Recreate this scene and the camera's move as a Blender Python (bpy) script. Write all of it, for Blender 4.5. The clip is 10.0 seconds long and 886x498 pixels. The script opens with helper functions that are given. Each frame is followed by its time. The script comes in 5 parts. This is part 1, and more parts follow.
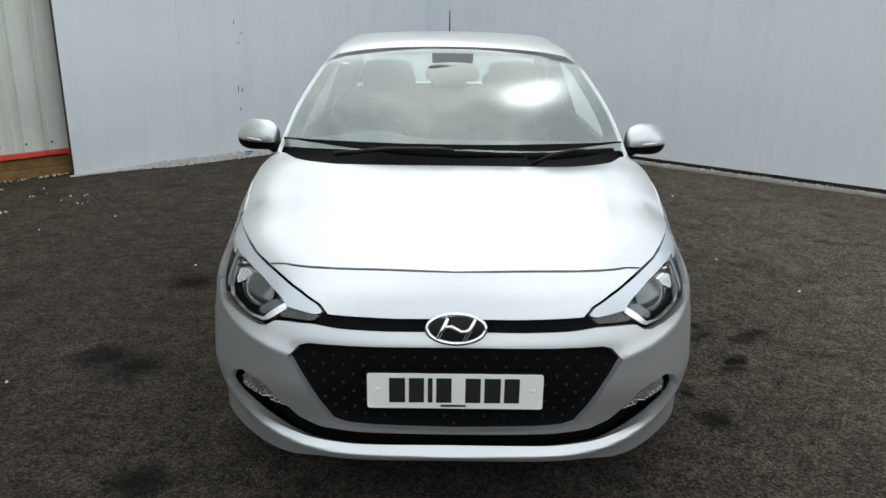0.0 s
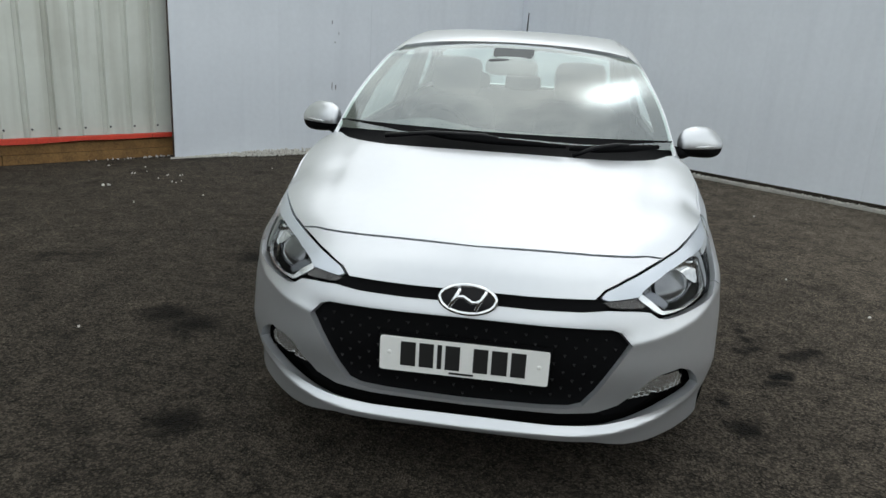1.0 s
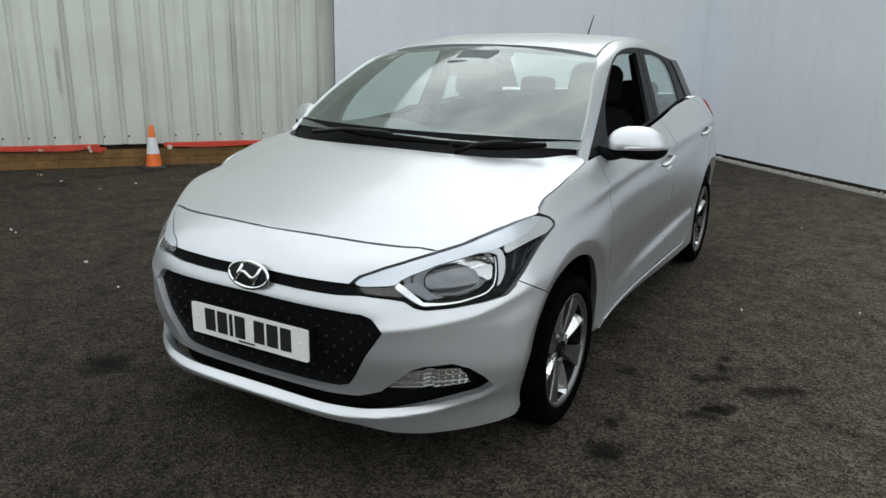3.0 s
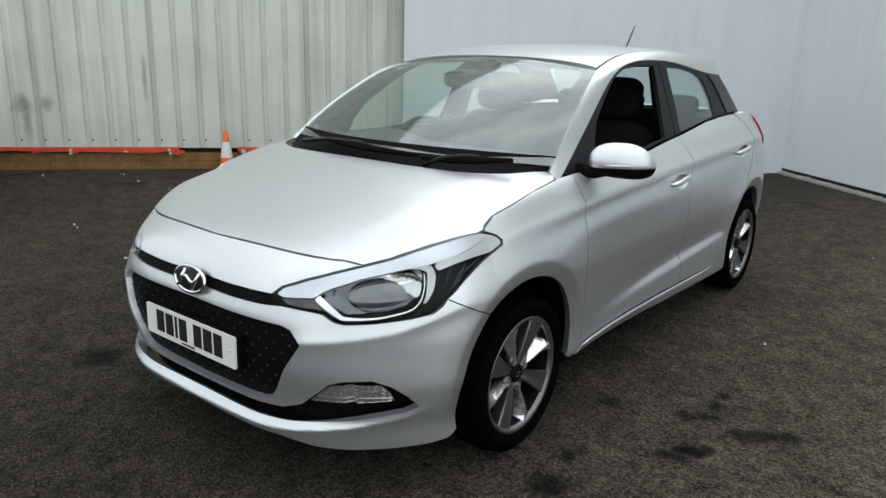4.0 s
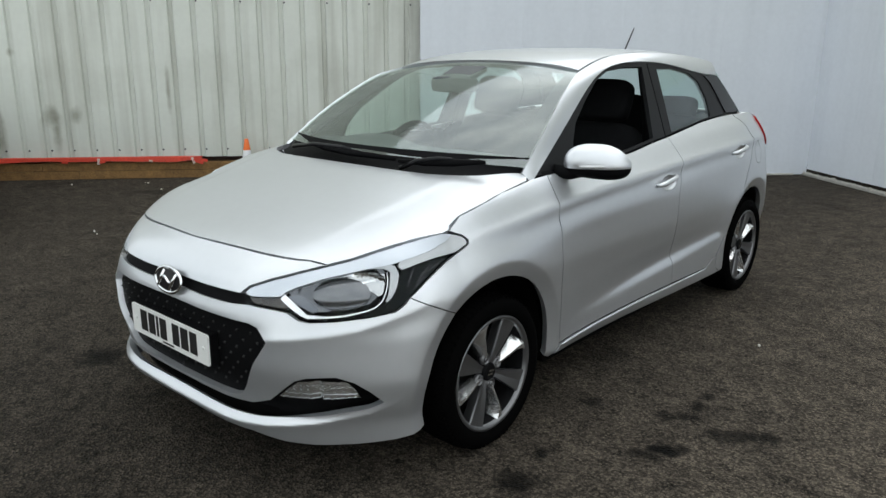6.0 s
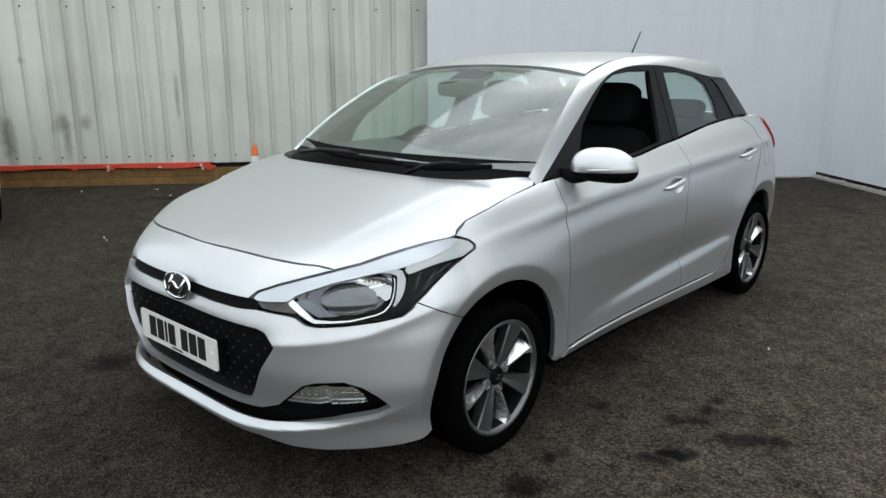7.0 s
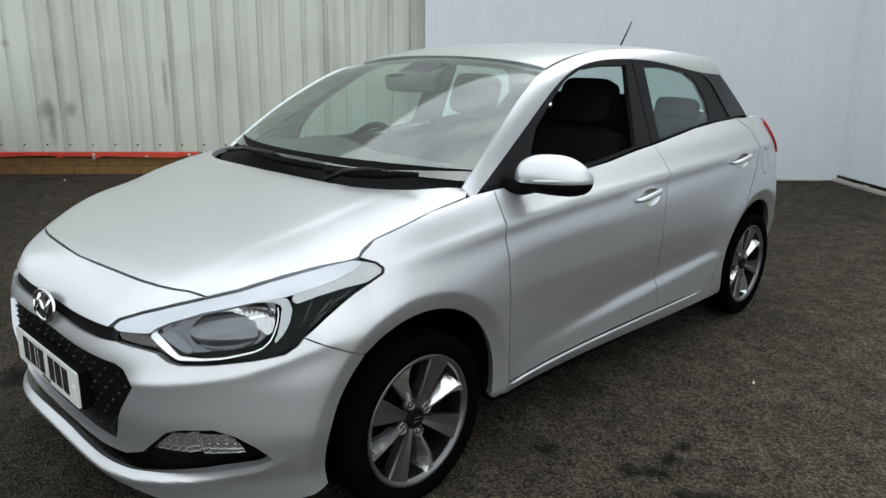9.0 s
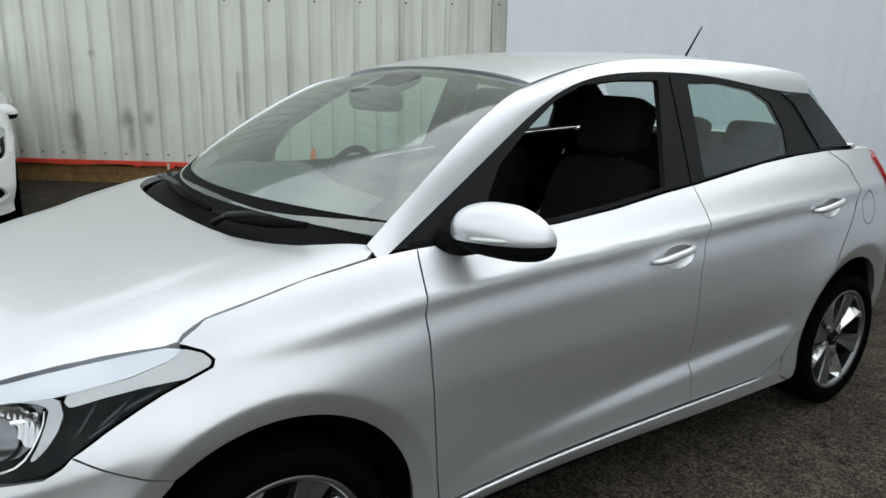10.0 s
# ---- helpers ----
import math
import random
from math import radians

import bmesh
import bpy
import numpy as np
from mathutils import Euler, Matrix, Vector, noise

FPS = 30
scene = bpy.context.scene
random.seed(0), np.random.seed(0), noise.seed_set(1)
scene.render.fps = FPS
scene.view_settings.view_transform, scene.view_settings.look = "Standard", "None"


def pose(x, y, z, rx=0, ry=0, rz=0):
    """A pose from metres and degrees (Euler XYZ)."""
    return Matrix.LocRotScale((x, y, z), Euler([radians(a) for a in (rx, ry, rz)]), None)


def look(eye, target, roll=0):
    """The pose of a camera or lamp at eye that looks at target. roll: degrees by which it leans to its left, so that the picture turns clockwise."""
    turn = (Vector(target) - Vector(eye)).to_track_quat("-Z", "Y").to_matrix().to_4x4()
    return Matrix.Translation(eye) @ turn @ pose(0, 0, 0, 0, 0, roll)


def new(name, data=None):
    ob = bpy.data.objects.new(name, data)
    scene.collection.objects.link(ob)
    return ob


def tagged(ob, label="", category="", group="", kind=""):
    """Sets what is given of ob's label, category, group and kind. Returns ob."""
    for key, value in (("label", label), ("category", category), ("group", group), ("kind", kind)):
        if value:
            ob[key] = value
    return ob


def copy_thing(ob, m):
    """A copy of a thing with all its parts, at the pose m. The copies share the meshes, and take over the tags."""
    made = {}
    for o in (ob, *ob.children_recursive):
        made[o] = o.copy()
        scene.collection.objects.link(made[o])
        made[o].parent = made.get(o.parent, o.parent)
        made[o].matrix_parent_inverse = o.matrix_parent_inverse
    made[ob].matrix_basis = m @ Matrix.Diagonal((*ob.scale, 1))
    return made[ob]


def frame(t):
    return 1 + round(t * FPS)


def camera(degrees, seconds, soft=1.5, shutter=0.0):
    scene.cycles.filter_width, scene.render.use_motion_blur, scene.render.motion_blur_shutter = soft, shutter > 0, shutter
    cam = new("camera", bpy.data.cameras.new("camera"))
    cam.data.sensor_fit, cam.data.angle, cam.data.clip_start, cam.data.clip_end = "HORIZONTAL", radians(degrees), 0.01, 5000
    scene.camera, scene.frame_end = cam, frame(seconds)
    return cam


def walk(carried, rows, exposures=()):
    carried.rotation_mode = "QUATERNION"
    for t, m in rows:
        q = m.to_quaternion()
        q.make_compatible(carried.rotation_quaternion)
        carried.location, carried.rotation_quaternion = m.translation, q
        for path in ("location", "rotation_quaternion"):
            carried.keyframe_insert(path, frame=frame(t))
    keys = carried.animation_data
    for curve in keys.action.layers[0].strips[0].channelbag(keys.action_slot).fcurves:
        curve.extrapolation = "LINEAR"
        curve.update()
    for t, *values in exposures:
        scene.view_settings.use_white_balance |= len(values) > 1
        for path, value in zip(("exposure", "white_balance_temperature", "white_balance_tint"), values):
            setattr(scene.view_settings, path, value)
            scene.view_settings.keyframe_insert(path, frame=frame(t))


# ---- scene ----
cam = camera(62.7, 10.0)
PATH = [
    (0, (-0.052, -1.888, 1.484), (-0.042, 0.026, 0.904), 0.8),
    (0.5, (-0.035, -1.895, 1.47), (-0.073, 0.027, 0.917), 0.6),
    (1, (0.181, -1.986, 1.394), (-0.065, -0.08, 0.842), 3.2),
    (1.5, (0.47, -1.999, 1.378), (0.017, -0.109, 0.909), 1.9),
    (2, (0.895, -1.899, 1.395), (0.27, -0.064, 0.902), 1.3),
    (2.5, (1.317, -1.804, 1.39), (0.542, -0.042, 0.848), 2.8),
    (3, (1.674, -1.612, 1.392), (0.732, 0.067, 0.851), 1.2),
    (3.2, (1.793, -1.535, 1.395), (0.792, 0.114, 0.868), 0.4),
    (4.3, (2.186, -1.182, 1.41), (0.963, 0.313, 0.892), 1.7),
    (4.5, (2.239, -1.162, 1.411), (1.008, 0.331, 0.907), 1.2),
    (5, (2.293, -1.137, 1.407), (1.042, 0.346, 0.922), 0.5),
    (5.5, (2.312, -1.138, 1.405), (1.047, 0.325, 0.896), 0.5),
    (7, (2.327, -1.136, 1.404), (1.036, 0.309, 0.91), -0.0),
    (7.5, (2.326, -1.143, 1.409), (1.027, 0.295, 0.914), -0.2),
    (8, (2.33, -1.13, 1.411), (1.051, 0.326, 0.918), 0.5),
    (8.5, (2.332, -0.971, 1.399), (1.044, 0.469, 0.88), -0.8),
    (9, (2.327, -0.606, 1.412), (0.99, 0.788, 0.891), 0.9),
    (9.5, (2.309, -0.204, 1.405), (0.868, 1.098, 0.927), 0.4),
    (10, (2.215, 0.292, 1.412), (0.648, 1.432, 0.917), 1.2),
]
walk(cam, [(t, look(eye, target, roll)) for t, eye, target, roll in PATH], exposures=((0, .03), (.5, 0), (1, -.06), (1.5, -.05), (2, -.12), (2.5, -.12), (3, .02), (4.5, .12), (10, .12)))

# ---------------------------------------------------------------- sky and light
world = bpy.data.worlds.new("overcast_sky")
scene.world = world
world.use_nodes = True
wn, wl = world.node_tree.nodes, world.node_tree.links
sky = wn.new("ShaderNodeTexSky")
sky.sky_type, sky.sun_disc, sky.sun_elevation, sky.sun_rotation = "NISHITA", False, radians(55), radians(10)
cloud = wn.new("ShaderNodeTexNoise")
cloud.inputs["Scale"].default_value, cloud.inputs["Detail"].default_value, cloud.inputs["Roughness"].default_value = 3.2, 7, .6
ramp = wn.new("ShaderNodeValToRGB")
ramp.color_ramp.elements[0].position, ramp.color_ramp.elements[0].color = .40, (7.2, 7.9, 8.2, 1)
ramp.color_ramp.elements[1].position, ramp.color_ramp.elements[1].color = .62, (13.4, 14.1, 13.9, 1)
veil = wn.new("ShaderNodeMix")
veil.data_type = "RGBA"
veil.inputs[0].default_value = .88
wl.new(sky.outputs[0], veil.inputs[6])
wl.new(cloud.outputs["Fac"], ramp.inputs[0])
wl.new(ramp.outputs[0], veil.inputs[7])
# the cloud is brightest round the hidden sun
where, toward, fall, lift, glow = wn.new("ShaderNodeTexCoord"), wn.new("ShaderNodeVectorMath"), wn.new("ShaderNodeMath"), wn.new("ShaderNodeMapRange"), wn.new("ShaderNodeMix")
toward.operation, toward.inputs[1].default_value = "DOT_PRODUCT", Vector((2.3, 5.5, 8.0)).normalized()
lift.inputs["From Min"].default_value, lift.inputs["From Max"].default_value = 0, 1
lift.inputs["To Min"].default_value, lift.inputs["To Max"].default_value = 1.08, 1.16
fall.operation, fall.inputs[1].default_value, fall.use_clamp = "POWER", 2, True
glow.data_type, glow.blend_type = "RGBA", "MULTIPLY"
glow.inputs[0].default_value = 1
wl.new(where.outputs["Generated"], toward.inputs[0])
half = wn.new("ShaderNodeMath")
half.operation, half.inputs[1].default_value, half.inputs[2].default_value = "MULTIPLY_ADD", .5, .5
wl.new(toward.outputs["Value"], half.inputs[0])
wl.new(half.outputs[0], fall.inputs[0])
core, both = wn.new("ShaderNodeMath"), wn.new("ShaderNodeMath")
core.operation, core.inputs[1].default_value, core.use_clamp = "POWER", 420, True
both.operation, both.inputs[1].default_value = "MULTIPLY_ADD", 70
lift.clamp = False
wl.new(toward.outputs["Value"], core.inputs[0])
wl.new(core.outputs[0], both.inputs[0])
wl.new(fall.outputs[0], both.inputs[2])
wl.new(both.outputs[0], lift.inputs["Value"])
wl.new(veil.outputs[2], glow.inputs[6])
# an overcast sky is darker towards the horizon
height, rise, deep = wn.new("ShaderNodeSeparateXYZ"), wn.new("ShaderNodeMapRange"), wn.new("ShaderNodeMath")
rise.inputs["To Min"].default_value, rise.inputs["To Max"].default_value = 1.0, 1.08
deep.operation = "MULTIPLY"
wl.new(where.outputs["Generated"], height.inputs[0])
wl.new(height.outputs["Z"], rise.inputs["Value"])
wl.new(rise.outputs[0], deep.inputs[0])
wl.new(lift.outputs[0], deep.inputs[1])
wl.new(deep.outputs[0], glow.inputs[7])
wl.new(glow.outputs[2], wn["Background"].inputs[0])
wn["Background"].inputs[1].default_value = .113
sun = new("sun", bpy.data.lights.new("sun", "SUN"))
sun.data.energy, sun.data.angle, sun.data.color = .6, radians(120), (1, .98, .95)
sun.matrix_world = look((2.3, 5.5, 8.0), (0, 0, 0))


# ---------------------------------------------------------------- materials
def shader(name, color, rough=.5, metal=0.0, vary=.08, scale=6.0, bump=0.0, bump_scale=60.0, coat=0.0, rough_vary=.0, spec=.5, per_piece=0.0):
    """A surface with its colour broken up at two scales and a fine relief."""
    m = bpy.data.materials.new(name)
    m.use_nodes = True
    n, l = m.node_tree.nodes, m.node_tree.links
    b = n["Principled BSDF"]
    b.inputs["Roughness"].default_value, b.inputs["Metallic"].default_value = rough, metal
    b.inputs["Coat Weight"].default_value, b.inputs["Coat Roughness"].default_value = coat, .07
    b.inputs["Specular IOR Level"].default_value = spec
    where = n.new("ShaderNodeTexCoord")
    big, small = n.new("ShaderNodeTexNoise"), n.new("ShaderNodeTexNoise")
    for t, s in ((big, scale), (small, scale * 9)):
        t.inputs["Scale"].default_value, t.inputs["Detail"].default_value = s, 4
        l.new(where.outputs["Object"], t.inputs["Vector"])
    add = n.new("ShaderNodeMath")
    add.operation = "ADD"
    l.new(big.outputs["Fac"], add.inputs[0])
    l.new(small.outputs["Fac"], add.inputs[1])
    last = add.outputs[0]
    if per_piece:
        info, mul, more = n.new("ShaderNodeObjectInfo"), n.new("ShaderNodeMath"), n.new("ShaderNodeMath")
        mul.operation, mul.inputs[1].default_value, more.operation = "MULTIPLY", per_piece, "ADD"
        l.new(info.outputs["Random"], mul.inputs[0])
        l.new(mul.outputs[0], more.inputs[0])
        l.new(last, more.inputs[1])
        last = more.outputs[0]
    span = n.new("ShaderNodeMapRange")
    span.inputs["From Min"].default_value, span.inputs["From Max"].default_value = .6, 1.4 + per_piece
    span.inputs["To Min"].default_value, span.inputs["To Max"].default_value = 1 - vary, 1 + vary
    l.new(last, span.inputs["Value"])
    tint = n.new("ShaderNodeMix")
    tint.data_type, tint.blend_type = "RGBA", "MULTIPLY"
    tint.inputs[0].default_value = 1
    tint.inputs[6].default_value = (*color, 1)
    l.new(span.outputs[0], tint.inputs[7])
    l.new(tint.outputs[2], b.inputs["Base Color"])
    if rough_vary:
        r = n.new("ShaderNodeMapRange")
        r.inputs["To Min"].default_value, r.inputs["To Max"].default_value = rough - rough_vary, rough + rough_vary
        l.new(big.outputs["Fac"], r.inputs["Value"])
        l.new(r.outputs[0], b.inputs["Roughness"])
    if bump:
        fine, rise = n.new("ShaderNodeTexNoise"), n.new("ShaderNodeBump")
        fine.inputs["Scale"].default_value, fine.inputs["Detail"].default_value = bump_scale, 5
        rise.inputs["Strength"].default_value, rise.inputs["Distance"].default_value = bump, .01
        l.new(where.outputs["Object"], fine.inputs["Vector"])
        l.new(fine.outputs["Fac"], rise.inputs["Height"])
        l.new(rise.outputs[0], b.inputs["Normal"])
    return m


def glass(name, tint, gloss=.06, rough=.0, steepness=4.5):
    """Clear sheet glass: tinted see-through with a mirror sheen that grows towards grazing."""
    m = bpy.data.materials.new(name)
    m.use_nodes = True
    n, l = m.node_tree.nodes, m.node_tree.links
    n.remove(n["Principled BSDF"])
    clear, sheen, mix, edge = n.new("ShaderNodeBsdfTransparent"), n.new("ShaderNodeBsdfGlossy"), n.new("ShaderNodeMixShader"), n.new("ShaderNodeMapRange")
    facing, steep = n.new("ShaderNodeLayerWeight"), n.new("ShaderNodeMath")
    facing.inputs["Blend"].default_value = .5
    steep.operation, steep.inputs[1].default_value = "POWER", steepness
    clear.inputs["Color"].default_value = (*tint, 1)
    sheen.inputs["Roughness"].default_value = rough
    sheen.inputs["Color"].default_value = (.94, .995, .985, 1)
    edge.inputs["To Min"].default_value, edge.inputs["To Max"].default_value = gloss, 1
    l.new(facing.outputs["Facing"], steep.inputs[0])
    l.new(steep.outputs[0], edge.inputs["Value"])
    l.new(edge.outputs[0], mix.inputs[0])
    l.new(clear.outputs[0], mix.inputs[1])
    l.new(sheen.outputs[0], mix.inputs[2])
    l.new(mix.outputs[0], n["Material Output"].inputs["Surface"])
    return m


def car_paint(name, color, metal, rough):
    """Lacquered paint with fine metal flakes under a clear coat."""
    m = shader(name, color, rough, metal, vary=.02, scale=3, coat=.55)
    n, l = m.node_tree.nodes, m.node_tree.links
    flake, rise, where = n.new("ShaderNodeTexNoise"), n.new("ShaderNodeBump"), n.new("ShaderNodeTexCoord")
    flake.inputs["Scale"].default_value = 900
    rise.inputs["Strength"].default_value, rise.inputs["Distance"].default_value = .12, .001
    l.new(where.outputs["Object"], flake.inputs["Vector"])
    l.new(flake.outputs["Fac"], rise.inputs["Height"])
    l.new(rise.outputs[0], n["Principled BSDF"].inputs["Normal"])
    return m


OIL_SPOTS = [(-1.62, 1.22, .15), (-1.42, 1.12, .12), (-1.54, 2.25, .16), (1.30, 1.88, .045), (1.30, 1.78, .05), (1.31, 1.67, .055), (1.31, 1.55, .06), (1.25, 1.49, .05),
             (1.45, 1.48, .06), (1.53, 1.54, .07), (1.62, 1.59, .06), (1.35, 1.25, .065), (1.31, 1.15, .06), (.95, 1.42, .05), (1.05, .70, .08), (1.03, .93, .05), (1.35, 1.24, .05), (-1.05, .25, .12)]


def asphalt_material():
    m = shader("asphalt", (.0322, .0268, .0208), .90, vary=.16, scale=1.4, spec=.10)
    n, l = m.node_tree.nodes, m.node_tree.links
    b, where = n["Principled BSDF"], n.new("ShaderNodeTexCoord")
    base = b.inputs["Base Color"].links[0].from_socket
    # stones of every shade with dark pits between them, more open in some patches
    cell = n.new("ShaderNodeTexVoronoi")
    cell.inputs["Scale"].default_value = 105
    l.new(where.outputs["Object"], cell.inputs["Vector"])
    hue = n.new("ShaderNodeSeparateColor")
    l.new(cell.outputs["Color"], hue.inputs[0])
    grain = n.new("ShaderNodeMapRange")
    for key, v in (("From Min", .2), ("From Max", 1.0), ("To Min", .58), ("To Max", 1.92)):
        grain.inputs[key].default_value = v
    l.new(hue.outputs[0], grain.inputs["Value"])
    loose, depth, pit = n.new("ShaderNodeTexNoise"), n.new("ShaderNodeMapRange"), n.new("ShaderNodeMapRange")
    loose.inputs["Scale"].default_value, loose.inputs["Detail"].default_value, loose.inputs["Roughness"].default_value = 14, 6, .7
    for key, v in (("From Min", .42), ("From Max", .66), ("To Min", .92), ("To Max", .10)):
        depth.inputs[key].default_value = v
    for key, v in (("From Min", .42), ("From Max", .66), ("To Min", 1.0)):
        pit.inputs[key].default_value = v
    l.new(where.outputs["Object"], loose.inputs["Vector"])
    l.new(loose.outputs["Fac"], depth.inputs["Value"])
    l.new(depth.outputs[0], pit.inputs["To Max"])
    l.new(cell.outputs["Distance"], pit.inputs["Value"])
    open_ = n.new("ShaderNodeMath")
    open_.operation = "MULTIPLY"
    l.new(grain.outputs[0], open_.inputs[0])
    l.new(pit.outputs[0], open_.inputs[1])
    mul = n.new("ShaderNodeMix")
    mul.data_type, mul.blend_type = "RGBA", "MULTIPLY"
    mul.inputs[0].default_value = 1
    l.new(base, mul.inputs[6])
    l.new(open_.outputs[0], mul.inputs[7])
    # fine sand between the stones
    sand, tone, fleck = n.new("ShaderNodeTexNoise"), n.new("ShaderNodeMapRange"), n.new("ShaderNodeMix")
    sand.inputs["Scale"].default_value, sand.inputs["Detail"].default_value, sand.inputs["Roughness"].default_value = 190, 4, .65
    for key, v in (("From Min", .36), ("From Max", .64), ("To Min", .40), ("To Max", 1.58)):
        tone.inputs[key].default_value = v
    fleck.data_type, fleck.blend_type = "RGBA", "MULTIPLY"
    fleck.inputs[0].default_value = 1
    l.new(where.outputs["Object"], sand.inputs["Vector"])
    l.new(sand.outputs["Fac"], tone.inputs["Value"])
    l.new(mul.outputs[2], fleck.inputs[6])
    l.new(tone.outputs[0], fleck.inputs[7])
    mul = fleck
    # binder lost in hand-sized patches
    patch, lost, bare = n.new("ShaderNodeTexNoise"), n.new("ShaderNodeMapRange"), n.new("ShaderNodeMix")
    patch.inputs["Scale"].default_value, patch.inputs["Detail"].default_value, patch.inputs["Roughness"].default_value = 5, 8, .62
    for key, v in (("From Min", .32), ("From Max", .68), ("To Min", .70), ("To Max", 1.30)):
        lost.inputs[key].default_value = v
    bare.data_type, bare.blend_type = "RGBA", "MULTIPLY"
    bare.inputs[0].default_value = 1
    l.new(where.outputs["Object"], patch.inputs["Vector"])
    l.new(patch.outputs["Fac"], lost.inputs["Value"])
    l.new(mul.outputs[2], bare.inputs[6])
    l.new(lost.outputs[0], bare.inputs[7])
    mul = bare
    # paler worn stone either side; the dark lane between paints in the car's shade
    side, wear_and_shade = n.new("ShaderNodeSeparateXYZ"), n.new("ShaderNodeMapRange")
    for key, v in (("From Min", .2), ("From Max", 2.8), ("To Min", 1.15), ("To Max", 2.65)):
        wear_and_shade.inputs[key].default_value = v
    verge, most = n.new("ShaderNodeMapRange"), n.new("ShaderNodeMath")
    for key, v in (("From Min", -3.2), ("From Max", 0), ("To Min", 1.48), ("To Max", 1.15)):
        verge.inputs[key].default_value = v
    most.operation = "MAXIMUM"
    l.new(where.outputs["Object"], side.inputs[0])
    l.new(side.outputs["X"], wear_and_shade.inputs["Value"])
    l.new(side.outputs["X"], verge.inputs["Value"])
    l.new(wear_and_shade.outputs[0], most.inputs[0])
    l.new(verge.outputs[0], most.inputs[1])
    # paler to the far corner; shade before the car painted into the near end
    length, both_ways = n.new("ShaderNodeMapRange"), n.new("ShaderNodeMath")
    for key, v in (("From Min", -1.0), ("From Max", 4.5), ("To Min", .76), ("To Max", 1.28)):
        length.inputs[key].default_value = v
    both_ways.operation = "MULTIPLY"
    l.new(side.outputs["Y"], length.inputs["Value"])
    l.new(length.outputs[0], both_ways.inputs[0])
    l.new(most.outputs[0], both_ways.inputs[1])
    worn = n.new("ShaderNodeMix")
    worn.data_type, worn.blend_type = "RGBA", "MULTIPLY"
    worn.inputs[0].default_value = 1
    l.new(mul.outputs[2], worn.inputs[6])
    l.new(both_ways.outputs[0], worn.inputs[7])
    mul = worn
    # oil stains
    spot = n.new("ShaderNodeTexNoise")
    spot.inputs["Scale"].default_value, spot.inputs["Detail"].default_value, spot.inputs["Distortion"].default_value = 1.7, 5, .6
    l.new(where.outputs["Object"], spot.inputs["Vector"])
    dark = n.new("ShaderNodeMapRange")
    for key, v in (("From Min", .62), ("From Max", .72), ("To Min", 1.0), ("To Max", .45)):
        dark.inputs[key].default_value = v
    l.new(spot.outputs["Fac"], dark.inputs["Value"])
    stain = n.new("ShaderNodeMix")
    stain.data_type, stain.blend_type = "RGBA", "MULTIPLY"
    stain.inputs[0].default_value = 1
    l.new(mul.outputs[2], stain.inputs[6])
    l.new(dark.outputs[0], stain.inputs[7])
    last = stain.outputs[2]
    wob, shift = n.new("ShaderNodeTexNoise"), n.new("ShaderNodeVectorMath")
    wob.inputs["Scale"].default_value, wob.inputs["Detail"].default_value, wob.inputs["Roughness"].default_value = 11, 8, .65
    l.new(where.outputs["Object"], wob.inputs["Vector"])
    shift.operation, shift.inputs[1].default_value = "SCALE", (0, 0, 0)
    l.new(wob.outputs["Color"], shift.inputs[0])
    shift.inputs["Scale"].default_value = .20
    for x, y, r in OIL_SPOTS:
        add, gap, fade, mul = n.new("ShaderNodeVectorMath"), n.new("ShaderNodeVectorMath"), n.new("ShaderNodeMapRange"), n.new("ShaderNodeMix")
        gap.operation, gap.inputs[1].default_value = "DISTANCE", (x + .10, y + .10, .10)
        l.new(where.outputs["Object"], add.inputs[0])
        l.new(shift.outputs[0], add.inputs[1])
        l.new(add.outputs[0], gap.inputs[0])
        for key, v in (("From Min", r * .4), ("From Max", r * 1.2), ("To Min", .20), ("To Max", 1.0)):
            fade.inputs[key].default_value = v
        l.new(gap.outputs["Value"], fade.inputs["Value"])
        mul.data_type, mul.blend_type = "RGBA", "MULTIPLY"
        mul.inputs[0].default_value = 1
        l.new(last, mul.inputs[6])
        l.new(fade.outputs[0], mul.inputs[7])
        last = mul.outputs[2]
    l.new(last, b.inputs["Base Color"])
    rise = n.new("ShaderNodeBump")
    rise.inputs["Strength"].default_value, rise.inputs["Distance"].default_value = .9, .008
    l.new(cell.outputs["Distance"], rise.inputs["Height"])
    l.new(rise.outputs[0], b.inputs["Normal"])
    return m


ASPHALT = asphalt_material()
SILVER = car_paint("silver_paint", (.625, .640, .666), .80, .36)
WHITE_PAINT = car_paint("white_car_paint", (.78, .79, .79), 0, .35)
BLACK_TRIM = shader("black_plastic", (.0045, .0045, .005), .55, vary=.15, bump=.1, bump_scale=400, spec=.035)
GLOSS_BLACK = shader("gloss_black", (.006, .006, .007), .3, vary=.1, coat=.08, spec=.15)
FRAME_BLACK = shader("black_window_frame", (.008, .008, .009), .45, vary=.1, spec=.16)
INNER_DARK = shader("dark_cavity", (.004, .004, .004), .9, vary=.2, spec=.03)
CLOTH = shader("seat_cloth", (.008, .008, .009), .95, vary=.25, scale=30, spec=.1)
DASH = shader("dashboard_plastic", (.085, .09, .092), .7, vary=.12, bump=.08, bump_scale=150)
LINING = shader("roof_lining", (.42, .42, .40), .95, vary=.06)
RUBBER = shader("tyre_rubber", (.0016, .0016, .0016), .9, vary=.2, scale=20, spec=.02)
ALLOY = shader("machined_alloy", (.74, .74, .75), .24, .9, vary=.05, scale=30)
